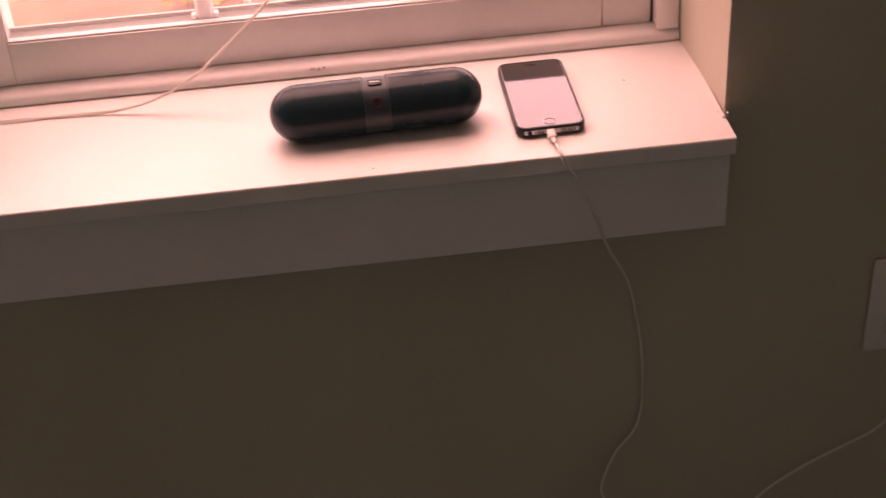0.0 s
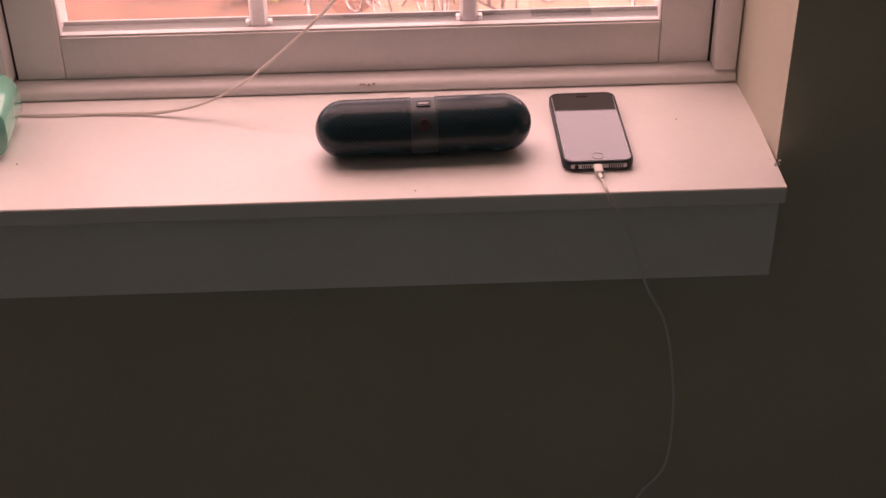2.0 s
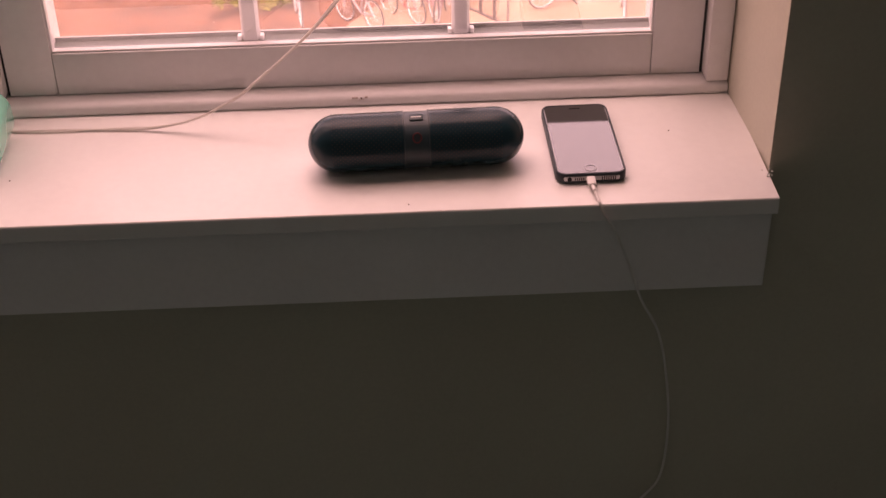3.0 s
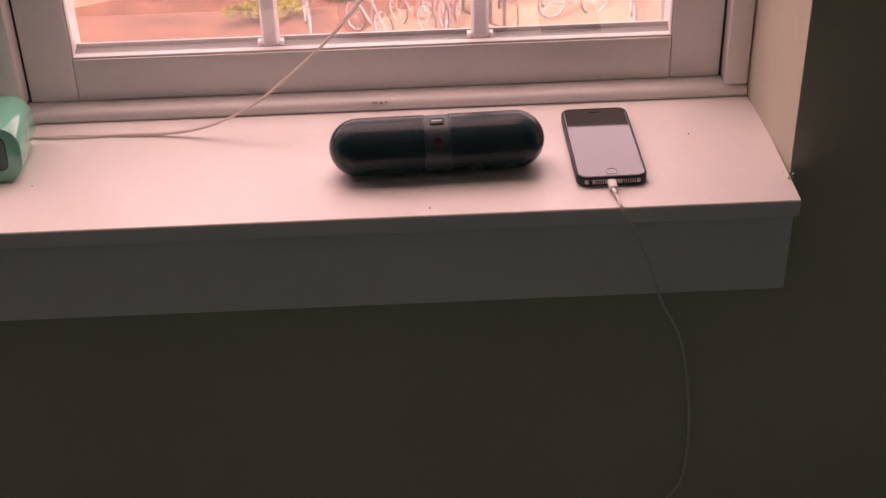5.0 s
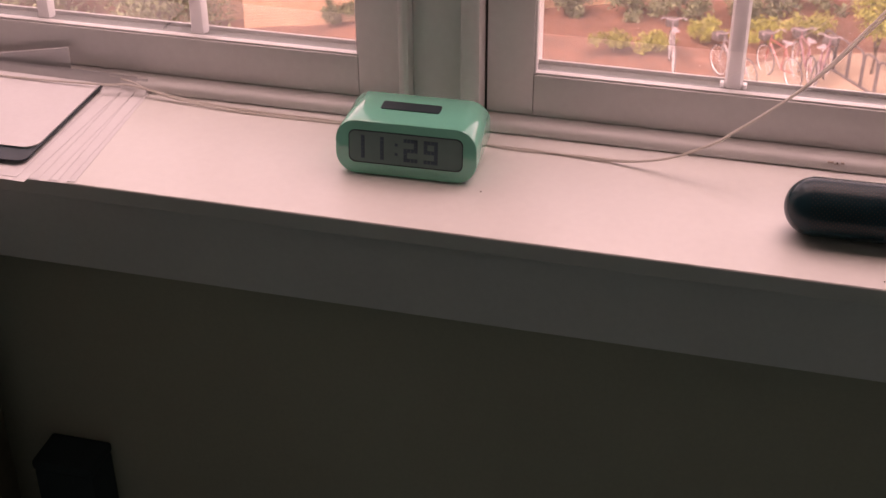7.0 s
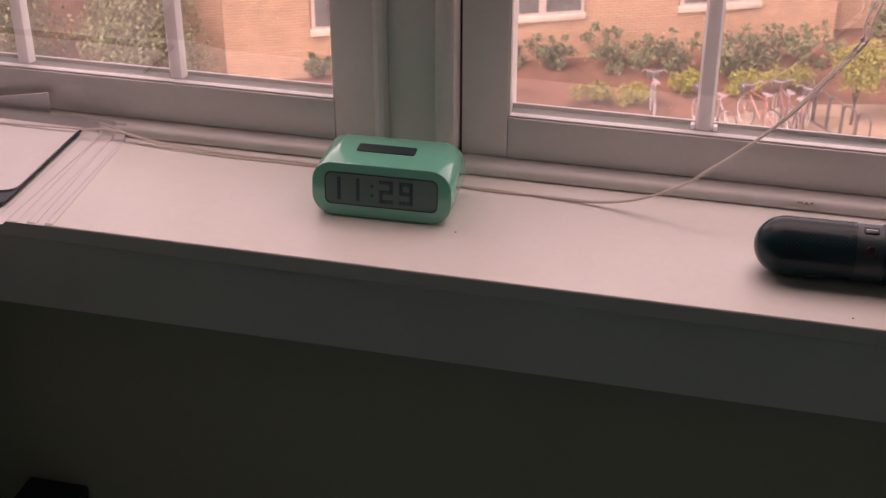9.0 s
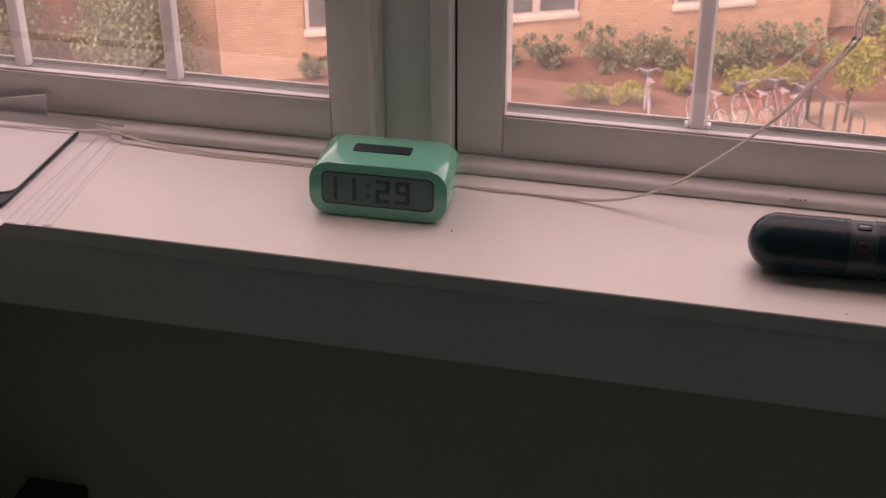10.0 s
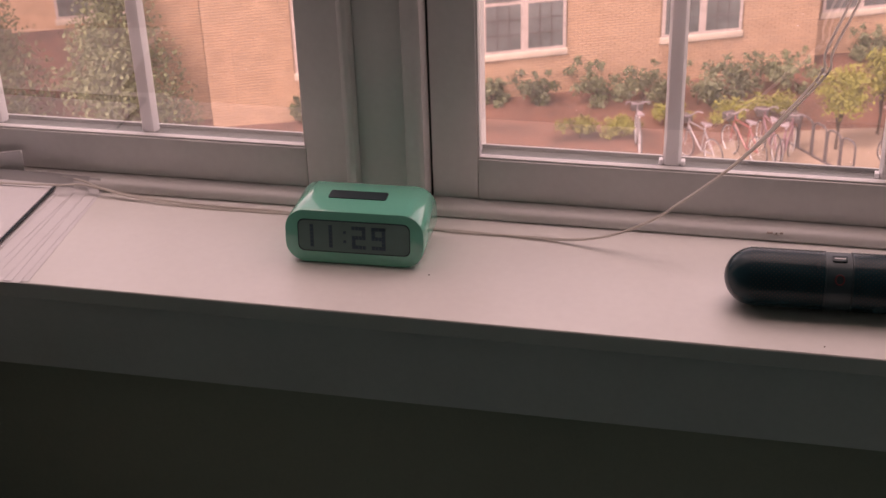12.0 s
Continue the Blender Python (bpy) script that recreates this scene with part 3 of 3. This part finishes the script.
# ---- blind cord ----
cord = thing("blind_cord", pose(0, 0, 0), "thin white blind cords draped down onto the sill", "cord")
for k, (dx, dy) in enumerate(((0.0, 0.0), (0.0050, -0.0012))):
    top = [(-0.205 + k * 0.012, 0.188, HEAD - 0.036), (-0.240 + k * 0.010, 0.188, 1.60), (-0.262 + k * 0.009, 0.187, 1.20), (-0.3045 + k * 0.0075, 0.186, 1.0292), (-0.3285 + k * 0.0060, 0.185, 0.9566)]
    mid = [(-0.3308, 0.184, 0.9348), (-0.3613, 0.172, 0.8960), (-0.3813, 0.165, 0.8712), (-0.4043, 0.158, 0.8485), (-0.4316, 0.153, 0.8253), (-0.4519, 0.151, 0.8092), (-0.4638, 0.150, 0.7994), (-0.4905, 0.151, 0.7830), (-0.5191, 0.1535, 0.7705), (-0.5523, 0.1580, S + 0.0034)]
    mid = [(x + dx * min(1.0, max(0.25, (z - 0.82) * 9.0)), y + dy, z + 0.001 * k * (z > 0.77)) for x, y, z in mid]
    low = [(-0.5891, 0.1617 - 0.002 * k, S + 0.0014), (-0.6437, 0.1601 + 0.003 * k, S + 0.0012), (-0.6793, 0.1624 + 0.001 * k, S + 0.0012), (-0.7427, 0.1697, S + 0.0012), (-0.8406, 0.1757 - 0.004 * k, S + 0.0012), (-0.9315, 0.1774 - 0.006 * k, S + 0.0012), (-0.9995, 0.1800 - 0.003 * k, S + 0.004), (-1.040, 0.1830, S + 0.0085)]
    end = [(-1.062, 0.1890, S + 0.0125), (-1.100, 0.194, S + 0.0135), (-1.160, 0.197, S + 0.0125), (-1.25, 0.194, S + 0.0125)] if k else [(-1.062, 0.1800, S + 0.0128), (-1.088, 0.174, S + 0.0130), (-1.185, 0.172, S + 0.0112), (-1.26, 0.176, S + 0.0112)]
    part("strand", sweep(smooth_line(top + mid + low + end, 7), 0.0012, 7), M_CORD, cord)
for z, rr in ((0.936, 0.0036), (0.927, 0.0032)):
    bm = bmesh.new()
    bmesh.ops.create_uvsphere(bm, u_segments=14, v_segments=8, radius=rr)
    bmesh.ops.transform(bm, verts=bm.verts, matrix=Matrix.LocRotScale((-0.3285 - (0.937 - z) * 0.5, 0.183, z), Euler((0, 0.7, 0)), (1.2, 1, 0.7)))
    part("clear_bead", bm, M_BEAD, cord, "clear plastic cord bead")

# ---- papers ----
random.seed(11)


def sheet(w, l, m, label, curl=0.0, lift=0.0):
    """A sheet of paper lying flat, its far end curling up."""
    bm = bmesh.new()
    nx, ny = 6, 22
    ph = random.uniform(0, 6)
    grid = []
    for top in (1, 0):
        g = []
        for j in range(ny + 1):
            v = j / ny
            row = []
            for i in range(nx + 1):
                u = i / nx
                y = -l / 2 + l * v
                z = 0.0002 * math.sin(5 * u + ph) * math.sin(4 * v + ph) + lift * max(0, u - 0.6) ** 2
                c = max(0.0, v - 0.90) / 0.10
                row.append(bm.verts.new((-w / 2 + w * u, y - curl * 0.6 * c * c, z + curl * c * c + 0.00028 * top)))
            g.append(row)
        grid.append(g)
    for s, g in enumerate(grid):
        for j in range(ny):
            for i in range(nx):
                q = (g[j][i], g[j][i + 1], g[j + 1][i + 1], g[j + 1][i])
                bm.faces.new(q if s == 0 else q[::-1])
    a, b = grid
    rim = [(0, i) for i in range(nx + 1)] + [(j, nx) for j in range(1, ny + 1)] + [(ny, i) for i in range(nx - 1, -1, -1)] + [(j, 0) for j in range(ny - 1, 0, -1)]
    for k in range(len(rim)):
        p, q = rim[k], rim[(k + 1) % len(rim)]
        bm.faces.new((b[p[0]][p[1]], b[q[0]][q[1]], a[q[0]][q[1]], a[p[0]][p[1]]))
    ob = finish("paper_sheet", bm, M_PAPER, True)
    ob.matrix_basis = m
    return tagged(ob, label, "paper", "loose papers on the sill")


for k in range(7):
    sheet(0.280, 0.206, pose(-1.1765 - (0.0, 0.0045, 0.0150, 0.0185, 0.0300, 0.0350, 0.0480)[k], 0.0970 - 0.0014 * (k % 3), S + 0.0003 + 0.00045 * k, 0, 0, (3.6, 2.2, 3.4, 0.6, 1.6, -1.2, 0.2)[k]),
          "loose white paper in a fanned stack on the sill", curl=0.0115 + 0.0006 * k)


def notepad():
    ob = thing("notepad", pose(-1.2385, 0.1150, S + 0.0066, 0, 0, 0.8), "white-topped pad with a dark backing on the papers", "notepad")
    def slab(w, l, r, z0, z1):
        return loft([[(x, y, z) for x, y in rounded_loop(w, l, r)] for z in (z0, z1)])
    back = slab(0.300, 0.180, 0.010, 0.0, 0.0016)
    bmesh.ops.translate(back, verts=back.verts, vec=(0.0, -0.012, 0.0))
    part("backing", back, M_FOLDER, ob, "dark blue backing")
    part("top_sheet", slab(0.297, 0.158, 0.014, 0.0017, 0.0032), M_PAPER, ob)


notepad()
env = thing("leaning_envelope", pose(-1.214, 0.1985, S + 0.0122, -4, 0, 0), "white envelope leaning against the window ledge", "envelope")
part("envelope_front", loft([[(-0.085, y, 0.0), (0.082, y, 0.0), (0.0815, y, 0.0258), (-0.060, y, 0.0010), (-0.085, y, 0.0010)] for y in (-0.0005, 0.0005)]), M_PAPER, env, smooth=False)
part("envelope_flap", loft([[(-0.030, y, 0.0030), (0.0810, y, 0.0215), (0.0810, y, 0.0254), (-0.030, y, 0.0060)] for y in (-0.0012, -0.0006)]), M_PAPER, env, smooth=False)

# ---- furniture below the sill ----
cab = thing("low_cabinet", pose(-1.378, -0.200, 0.0), "dark brown wooden low cabinet standing against the wall", "cabinet")
part("carcass", box(-0.215, 0.215, -0.235, 0.208, 0.05, 0.675, 0.003), M_WOOD, cab)
part("top", box(-0.220, 0.220, -0.245, 0.210, 0.6755, 0.695, 0.003), M_WOOD, cab)
part("plinth", box(-0.205, 0.205, -0.215, 0.205, 0.0, 0.0495, 0.002), M_WOOD, cab)
for k in (-1, 1):
    d = part("door", box(k * 0.107 - 0.105, k * 0.107 + 0.105, -0.253, -0.2355, 0.06, 0.667, 0.003), M_WOOD, cab)
    part("handle", sweep([(k * 0.02, -0.254, 0.44), (k * 0.02, -0.273, 0.45), (k * 0.02, -0.273, 0.53), (k * 0.02, -0.254, 0.54)], 0.004, 8), M_RACK, d)
# white sheet added out of view, gives the pale reflection in the left pane
sheet(0.350, 0.380, pose(-1.400, -0.200, 0.6956, 0, 0, -9), "large white sheet added on the cabinet for the pale reflection in the glass")
# dark box put where a blurry shadow lies low on the wall
doc = thing("shade_box", pose(-1.1010, 0.024, 0.0), "narrow dark box in place of a blurry shadow on the wall", "box")
part("box_body", box(-0.0340, 0.0340, -0.024, 0.0235, 0.0, 0.395, 0.003), M_SHADE_BOX, doc)
part("shade_box_top", box(-0.0350, 0.0350, -0.0255, 0.0240, 0.3955, 0.408, 0.003), M_SHADE_BOX, doc)

# ---- outdoors ----
GZ = -11.41
F0 = Vector((-6.37, 29.21, GZ))
FD = Vector((0.9160, 0.4010, 0.0)).normalized()
ANG = math.degrees(math.atan2(FD.y, FD.x))
FACADE = Matrix.Translation(F0) @ Matrix.Rotation(radians(ANG), 4, "Z")


def out(u, v=0.0, z=0.0):
    """A place u metres along the facade, v in front of it, z above the ground."""
    return FACADE @ Vector((u, -v, z))


tagged(finish("ground", box(-900, 900, -900, 900, GZ - 1.0, GZ - 0.02), M_GRASS), "far lawn and open ground", "ground", kind="structure")
bm = bmesh.new()
n = 60
vs = [[bm.verts.new(out(-30 + 60 * i / n, -8.5 + 16.5 * j / 20, 0.02 + 0.10 * max(0, 1 - (j / 20) * 1.2) + 0.05 * noise.noise((i * 0.7, j * 0.7, 3)))) for j in range(21)] for i in range(n + 1)]
for i in range(n):
    for j in range(20):
        bm.faces.new((vs[i][j], vs[i + 1][j], vs[i + 1][j + 1], vs[i][j + 1]))
tagged(finish("mulch_bed", bm, M_MULCH, True), "red-brown bark mulch planting bed", "ground", kind="structure")
bm = bmesh.new()
edge = [(-1.75, 25.6), (-1.41, 26.44), (-0.91, 27.23), (-0.2, 27.83), (0.78, 28.34), (1.76, 28.62), (2.84, 28.85), (9.0, 30.2), (14, 20), (6, 14), (-2.5, 20)]
loft([[(x, y, z) for x, y in edge] for z in (GZ - 0.05, GZ + 0.11)], bm)
tagged(finish("pavement", bm, M_PAVE), "sandy concrete pavement in front of the planting bed", "pavement", kind="structure")


def building():
    ob = thing("brick_building", FACADE, "buff brick building with white paired windows", "building")
    def wall_part(u0, u1, v0, v1, mat=M_MORTAR):
        return part("wall", box(u0, u1, v0, v1, -0.4, 15.5), mat, ob, smooth=False)
    main = wall_part(-6.42, 8.40, 0.014, 10)
    wing = wall_part(8.41, 26, 0.634, 10)
    left = wall_part(-8.0, -6.43, 0.62, 10)
    wall_part(-34, -8.01, 8.0, 13, M_BRICK)
    part("roof", box(-34.3, 26.3, -0.3, 13.3, 15.5, 15.9), M_STONE, ob)
    return ob, main, left, wing


house, main_wall, left_wall, wing_wall = building()
PAIRS = [(-4.40 + 4.40 * k) for k in range(-1, 6)]


def out_window(u, z, v=0.0):
    """Two tall sashes side by side in white frames over a stone sill."""
    ob = new("window")
    ob.parent = house
    ob.matrix_basis = Matrix.Translation((u, v, z))
    part("sill", box(-0.06, 2.04, -0.05, 0.10, -0.18, -0.02, 0.01), M_STONE, ob)
    part("window_frame", box(-0.02, 2.0, -0.03, 0.05, -0.02, 2.42), M_OUTWHITE, ob)
    for x in (0.06, 1.08):
        for z0 in (0.06, 1.24):
            part("pane", box(x, x + 0.84, -0.034, -0.031, z0, z0 + 1.10), M_OUTGLASS, ob, "dark pane reflecting the sky", False)
            bm = bmesh.new()
            for k in (1, 2):
                box(x + 0.84 * k / 3 - 0.012, x + 0.84 * k / 3 + 0.012, -0.045, -0.035, z0, z0 + 1.10, bm=bm)
            for k in (1, 2):
                box(x, x + 0.84, -0.044, -0.0355, z0 + 1.1 * k / 3 - 0.012, z0 + 1.1 * k / 3 + 0.012, bm=bm)
            part("glazing_bars", bm, M_RACK, ob, smooth=False)
    return ob


for row in range(4):
    for u in PAIRS:
        if u > -6.2:
            out_window(u, 1.22 + 3.6 * row, 0.62 if u > 8.4 else 0.0)
out_window(-10.25, 0.42, 7.985)
out_window(-16.5, 0.75, 7.985)


def brick_verts(u0, u1, z0, z1, y0, y1):
    e = 0.004
    return [(u0, y1, z0), (u1, y1, z0), (u1, y1, z1), (u0, y1, z1), (u0 + e, y0, z0 + e), (u1 - e, y0, z0 + e), (u1 - e, y0, z1 - e), (u0 + e, y0, z1 - e)]


BF = [(4, 5, 6, 7), (0, 1, 5, 4), (1, 2, 6, 5), (2, 3, 7, 6), (3, 0, 4, 7)]


def brickwork(u0, u1, v, height, holes, parent, singles):
    """Courses of brick in front of the mortar wall; some bricks stand as pieces of their own."""
    verts, faces = [], []
    course, lng, joint = 0.0677, 0.203, 0.016
    one = {}
    rows = int(height / course)
    rng = random.Random(3)
    for r in range(rows):
        z0 = r * course
        u = u0 - (0.5 * lng if r % 2 else 0)
        while u < u1:
            a, b = max(u, u0), min(u + lng - 0.006, u1)
            spans = [(a, b)]
            for h0, h1, g0, g1 in holes:
                if g0 < z0 + course and z0 < g1:
                    spans = [q for p0, p1 in spans for q in ((p0, min(p1, h0)), (max(p0, h1), p1)) if q[1] - q[0] > 0.02]
            for a, b in spans:
                mid = (a + b) / 2
                full = b - a > lng - 0.007
                if full and singles[0] < mid < singles[1] and singles[2] < z0 < singles[3]:
                    if "me" not in one:
                        me = bpy.data.meshes.new("brick")
                        me.from_pydata(brick_verts(0, lng - 0.006, 0, course - joint, 0.0, 0.014), [], BF)
                        me.materials.append(M_BRICK)
                        one["me"] = me
                    ob = new("brick", one["me"])
                    ob.parent = parent
                    ob.location = (a, v + rng.uniform(-0.0015, 0.0015), z0)
                else:
                    n = len(verts)
                    d = rng.uniform(-0.0015, 0.0015)
                    verts += brick_verts(a, b, z0, z0 + course - joint, v + d, v + 0.014)
                    faces += [tuple(n + k for k in f) for f in BF]
            u += lng
    me = bpy.data.meshes.new("brickwork")
    me.from_pydata(verts, [], faces)
    me.materials.append(M_BRICK)
    ob = new("brickwork", me)
    ob.parent = parent
    tagged(ob, kind="stuff")


# ---- plants ----


def leaf_cloud(n, blobs, size, seed):
    """Many small leaves scattered over uneven lumps."""
    rng = random.Random(seed)
    verts, faces = [], []
    total = sum(b[3] ** 2 for b in blobs)
    for bx, by, bz, br in blobs:
        for _ in range(int(n * br ** 2 / total)):
            d = Vector((rng.gauss(0, 1), rng.gauss(0, 1), rng.gauss(0, 1))).normalized()
            rad = br * 1.45 * (rng.random() ** 0.8) * (1 + 0.35 * noise.noise(d * 2.3 + Vector((bx, by, seed))))
            p = Vector((bx, by, bz)) + Vector((d.x, d.y, d.z * 0.9)) * rad
            if p.z < 0.02:
                continue
            s = size * rng.uniform(0.6, 1.4)
            rot = Euler((rng.uniform(-1.2, 1.2), rng.uniform(-1.2, 1.2), rng.uniform(0, 6.3))).to_matrix()
            k = len(verts)
            for q in ((-0.5, 0, 0), (0, -0.28, 0.05), (0.6, 0, 0), (0, 0.28, 0.05)):
                verts.append(p + rot @ (Vector(q) * s))
            faces += [(k, k + 1, k + 2, k + 3)]
    me = bpy.data.meshes.new("crown")
    me.from_pydata(verts, [], faces)
    return me


def plant(name, at, leaves, mat, blobs, size, seed, trunk, label, category, group):
    ob = thing(name, Matrix.Translation(at), label, category, group)
    me = leaf_cloud(leaves, blobs, size, seed)
    me.materials.append(mat)
    c = new("crown", me)
    c.parent = ob
    bm = bmesh.new()
    sweep(smooth_line([(0, 0, -0.1), (0.02 * trunk, 0.02, trunk * 0.5), (0, 0.03, trunk)], 4), max(0.018, trunk * 0.028), 7, bm, r_end=max(0.008, trunk * 0.012))
    for bx, by, bz, br in blobs[:6]:
        sweep(smooth_line([(0.01 * trunk, 0.01, trunk * 0.35), (bx * 0.4, by * 0.4, (trunk * 0.5 + bz) / 2), (bx, by, bz)], 3), max(0.009, trunk * 0.012), 5, bm, r_end=0.004)
    part("trunk", bm, M_BARK, ob)
    return ob


rng = random.Random(21)
G = GZ + 0.05
for k, (x, y, s) in enumerate(((-6.16, 29.00, 0.52), (-5.13, 29.26, 0.62), (-3.75, 29.57, 0.80), (-2.63, 29.45, 0.95), (-1.36, 29.71, 0.86), (-0.43, 30.47, 0.84), (0.70, 30.82, 0.86), (2.75, 33.2, 0.8), (4.6, 32.6, 0.6), (-10.2, 27.45, 0.5))):
    s *= 1.08
    blobs = [(rng.gauss(0, 0.36) * s, rng.gauss(0, 0.25) * s, s * rng.uniform(0.10, 0.75), s * rng.uniform(0.12, 0.26)) for _ in range(10)]
    blobs += [(rng.uniform(-0.6, 0.6) * s, rng.uniform(-0.3, 0.3) * s, s * rng.uniform(0.7, 1.15), s * rng.uniform(0.06, 0.13)) for _ in range(7)]
    plant("shrub", (x, y, G), 1500, M_LEAF_DARK, blobs, 0.095, k, 0.5 * s, "loose dark green shrub in the mulch", "shrub", "dark shrubs along the wall")
for k, (x, y, s) in enumerate(((-3.84, 27.40, 0.46), (-3.00, 27.62, 0.52), (-1.85, 28.40, 0.52), (-0.59, 28.69, 0.54), (0.53, 29.14, 0.66))):
    blobs = [(rng.gauss(0, 0.38) * s, rng.gauss(0, 0.3) * s, s * rng.uniform(0.35, 0.85), s * rng.uniform(0.16, 0.34)) for _ in range(11)]
    plant("lime_shrub", (x, y, G), 1300, M_LEAF_LIME, blobs, 0.07, 50 + k, 0.5 * s, "low rounded yellow-green shrub", "shrub", "yellow-green shrubs in the bed")
blobs = [(rng.uniform(-0.34, 0.34), rng.uniform(-0.3, 0.3), rng.uniform(0.95, 1.75), rng.uniform(0.16, 0.28)) for _ in range(11)]
plant("young_tree", (1.69, 27.50, G), 2600, M_LEAF_LIME, blobs, 0.085, 77, 1.3, "young yellow-green tree with a thin trunk", "tree", "young trees by the pavement")
plant("young_tree", (2.62, 28.44, G), 2400, M_LEAF_LIME, [(x * 0.8, y, z + 0.1, r) for x, y, z, r in blobs[::-1]], 0.085, 78, 1.3, "young yellow-green tree with a thin trunk", "tree", "young trees by the pavement")
for k, (x, y, h, w) in enumerate(((-14.18, 26.26, 4.5, 1.35), (-17.7, 25.9, 5.0, 1.5))):
    blobs = []
    for j in range(26):
        z = h * (0.12 + 0.85 * j / 25)
        rad = w * (1.05 - 0.75 * j / 25)
        a = j * 2.4
        blobs.append((rad * 0.65 * math.cos(a), rad * 0.65 * math.sin(a), z, rad * 0.48))
    plant("garden_tree", (x, y, G), 13000, M_LEAF_TREE, blobs, 0.095, 90 + k, h * 0.8, "olive green tree beside the brick building", "tree", "garden trees")

# ---- bicycles ----


def bicycle(m, paint, label):
    ob = thing("bicycle", m, label, "bicycle", "bicycles at the rack")
    for x in (-0.52, 0.52):
        circ = [(x + 0.33 * math.cos(k * math.tau / 28), 0, 0.34 + 0.33 * math.sin(k * math.tau / 28)) for k in range(28)]
        wh = part("wheel", sweep([(x + (p[0] - x) * 0.94, 0, 0.34 + (p[2] - 0.34) * 0.94) for p in circ], 0.008, 6, closed=True), M_SILVER, ob)
        part("tyre", sweep(circ, 0.017, 6, closed=True), M_TYRE, wh)
        bm = bmesh.new()
        for k in range(10):
            a = k * math.tau / 10
            sweep([(x, 0.0, 0.34), (x + 0.31 * math.cos(a), 0, 0.34 + 0.31 * math.sin(a))], 0.0025, 4, bm)
        part("spokes", bm, M_SILVER, wh)
    bm = bmesh.new()
    for a, b in (((-0.52, 0, 0.34), (-0.08, 0, 0.30)), ((-0.08, 0, 0.30), (-0.22, 0, 0.82)), ((-0.22, 0, 0.80), (0.34, 0, 0.84)), ((-0.08, 0, 0.30), (0.36, 0, 0.74)), ((0.33, 0, 0.92), (0.52, 0, 0.34)), ((-0.52, 0, 0.34), (-0.21, 0, 0.78))):
        sweep([a, b], 0.019, 7, bm)
    part("bike_frame", bm, paint, ob)
    part("handlebar", sweep(smooth_line([(0.24, -0.27, 1.0), (0.33, -0.2, 1.02), (0.33, 0, 0.97), (0.33, 0.2, 1.02), (0.24, 0.27, 1.0)], 5), 0.013, 7), M_BULB, ob)
    bm = loft([[(x * 1.0, y, z) for x, y in ((-0.36, -0.09), (-0.10, -0.025), (-0.08, 0.0), (-0.10, 0.025), (-0.36, 0.09), (-0.39, 0.0))] for z in (0.91, 0.945)])
    part("saddle", bm, M_BULB, ob)
    part("seat_post", sweep([(-0.215, 0, 0.80), (-0.235, 0, 0.91)], 0.013, 7), M_SILVER, ob)
    part("basket", box(0.42, 0.66, -0.13, 0.13, 0.78, 0.95, 0.02), M_RACK, ob)


PZ = GZ + 0.11
for x, y, a, p, lab in ((-2.49, 26.75, 100, M_BIKE_WHITE, "pale bicycle parked by the mulch bed"), (-1.15, 26.35, 128, M_BIKE_WHITE, "pale bicycle leaning at the rack"), (-0.22, 26.60, 125, M_BIKE_RED, "red bicycle parked at the rack"),
                        (0.28, 26.85, 108, M_BIKE_PINK, "pink bicycle parked at the rack"), (0.62, 26.60, 75, M_BIKE_PINK, "dull pink bicycle parked at the rack"), (2.75, 27.9, 80, M_BIKE_WHITE, "pale bicycle on the pavement"),
                        (3.25, 26.96, 20, M_BIKE_WHITE, "pale bicycle on the pavement"), (4.50, 26.45, 85, M_BIKE_WHITE, "pale bicycle on the pavement"), (5.20, 26.80, 80, M_BIKE_PINK, "dull pink bicycle on the pavement")):
    bicycle(pose(x, y, PZ, 0, 6, a), p, lab)
rack = thing("bike_rack", pose(1.25, 27.0, PZ, 0, 0, -52), "dark steel hoop bicycle rack on the pavement", "bike rack")
for k in range(5):
    x = -1.0 + 0.45 * k
    hoop = [(x, 0, 0.0), (x, 0, 0.65), (x + 0.07, 0, 0.78), (x + 0.2, 0, 0.80), (x + 0.33, 0, 0.78), (x + 0.40, 0, 0.65), (x + 0.40, 0, 0.0)]
    part("hoop", sweep(smooth_line(hoop, 4), 0.024, 8), M_RACK, rack)
part("ground_rail", box(-1.05, 1.3, -0.03, 0.03, 0.0, 0.03), M_RACK, rack)

# ---- brickwork, last ----
holes = [(u - 0.06, u + 2.04, 1.04 + 3.6 * r, 3.66 + 3.6 * r) for u in PAIRS for r in range(2)]
brickwork(-6.42, 8.40, 0.0, 5.4, holes, main_wall, (2.0, 4.4, 0.2, 1.9))
brickwork(8.41, 14.0, 0.62, 5.4, holes, wing_wall, (0, 0, 0, 0))
brickwork(-8.0, -6.43, 0.606, 5.4, [], left_wall, (0, 0, 0, 0))
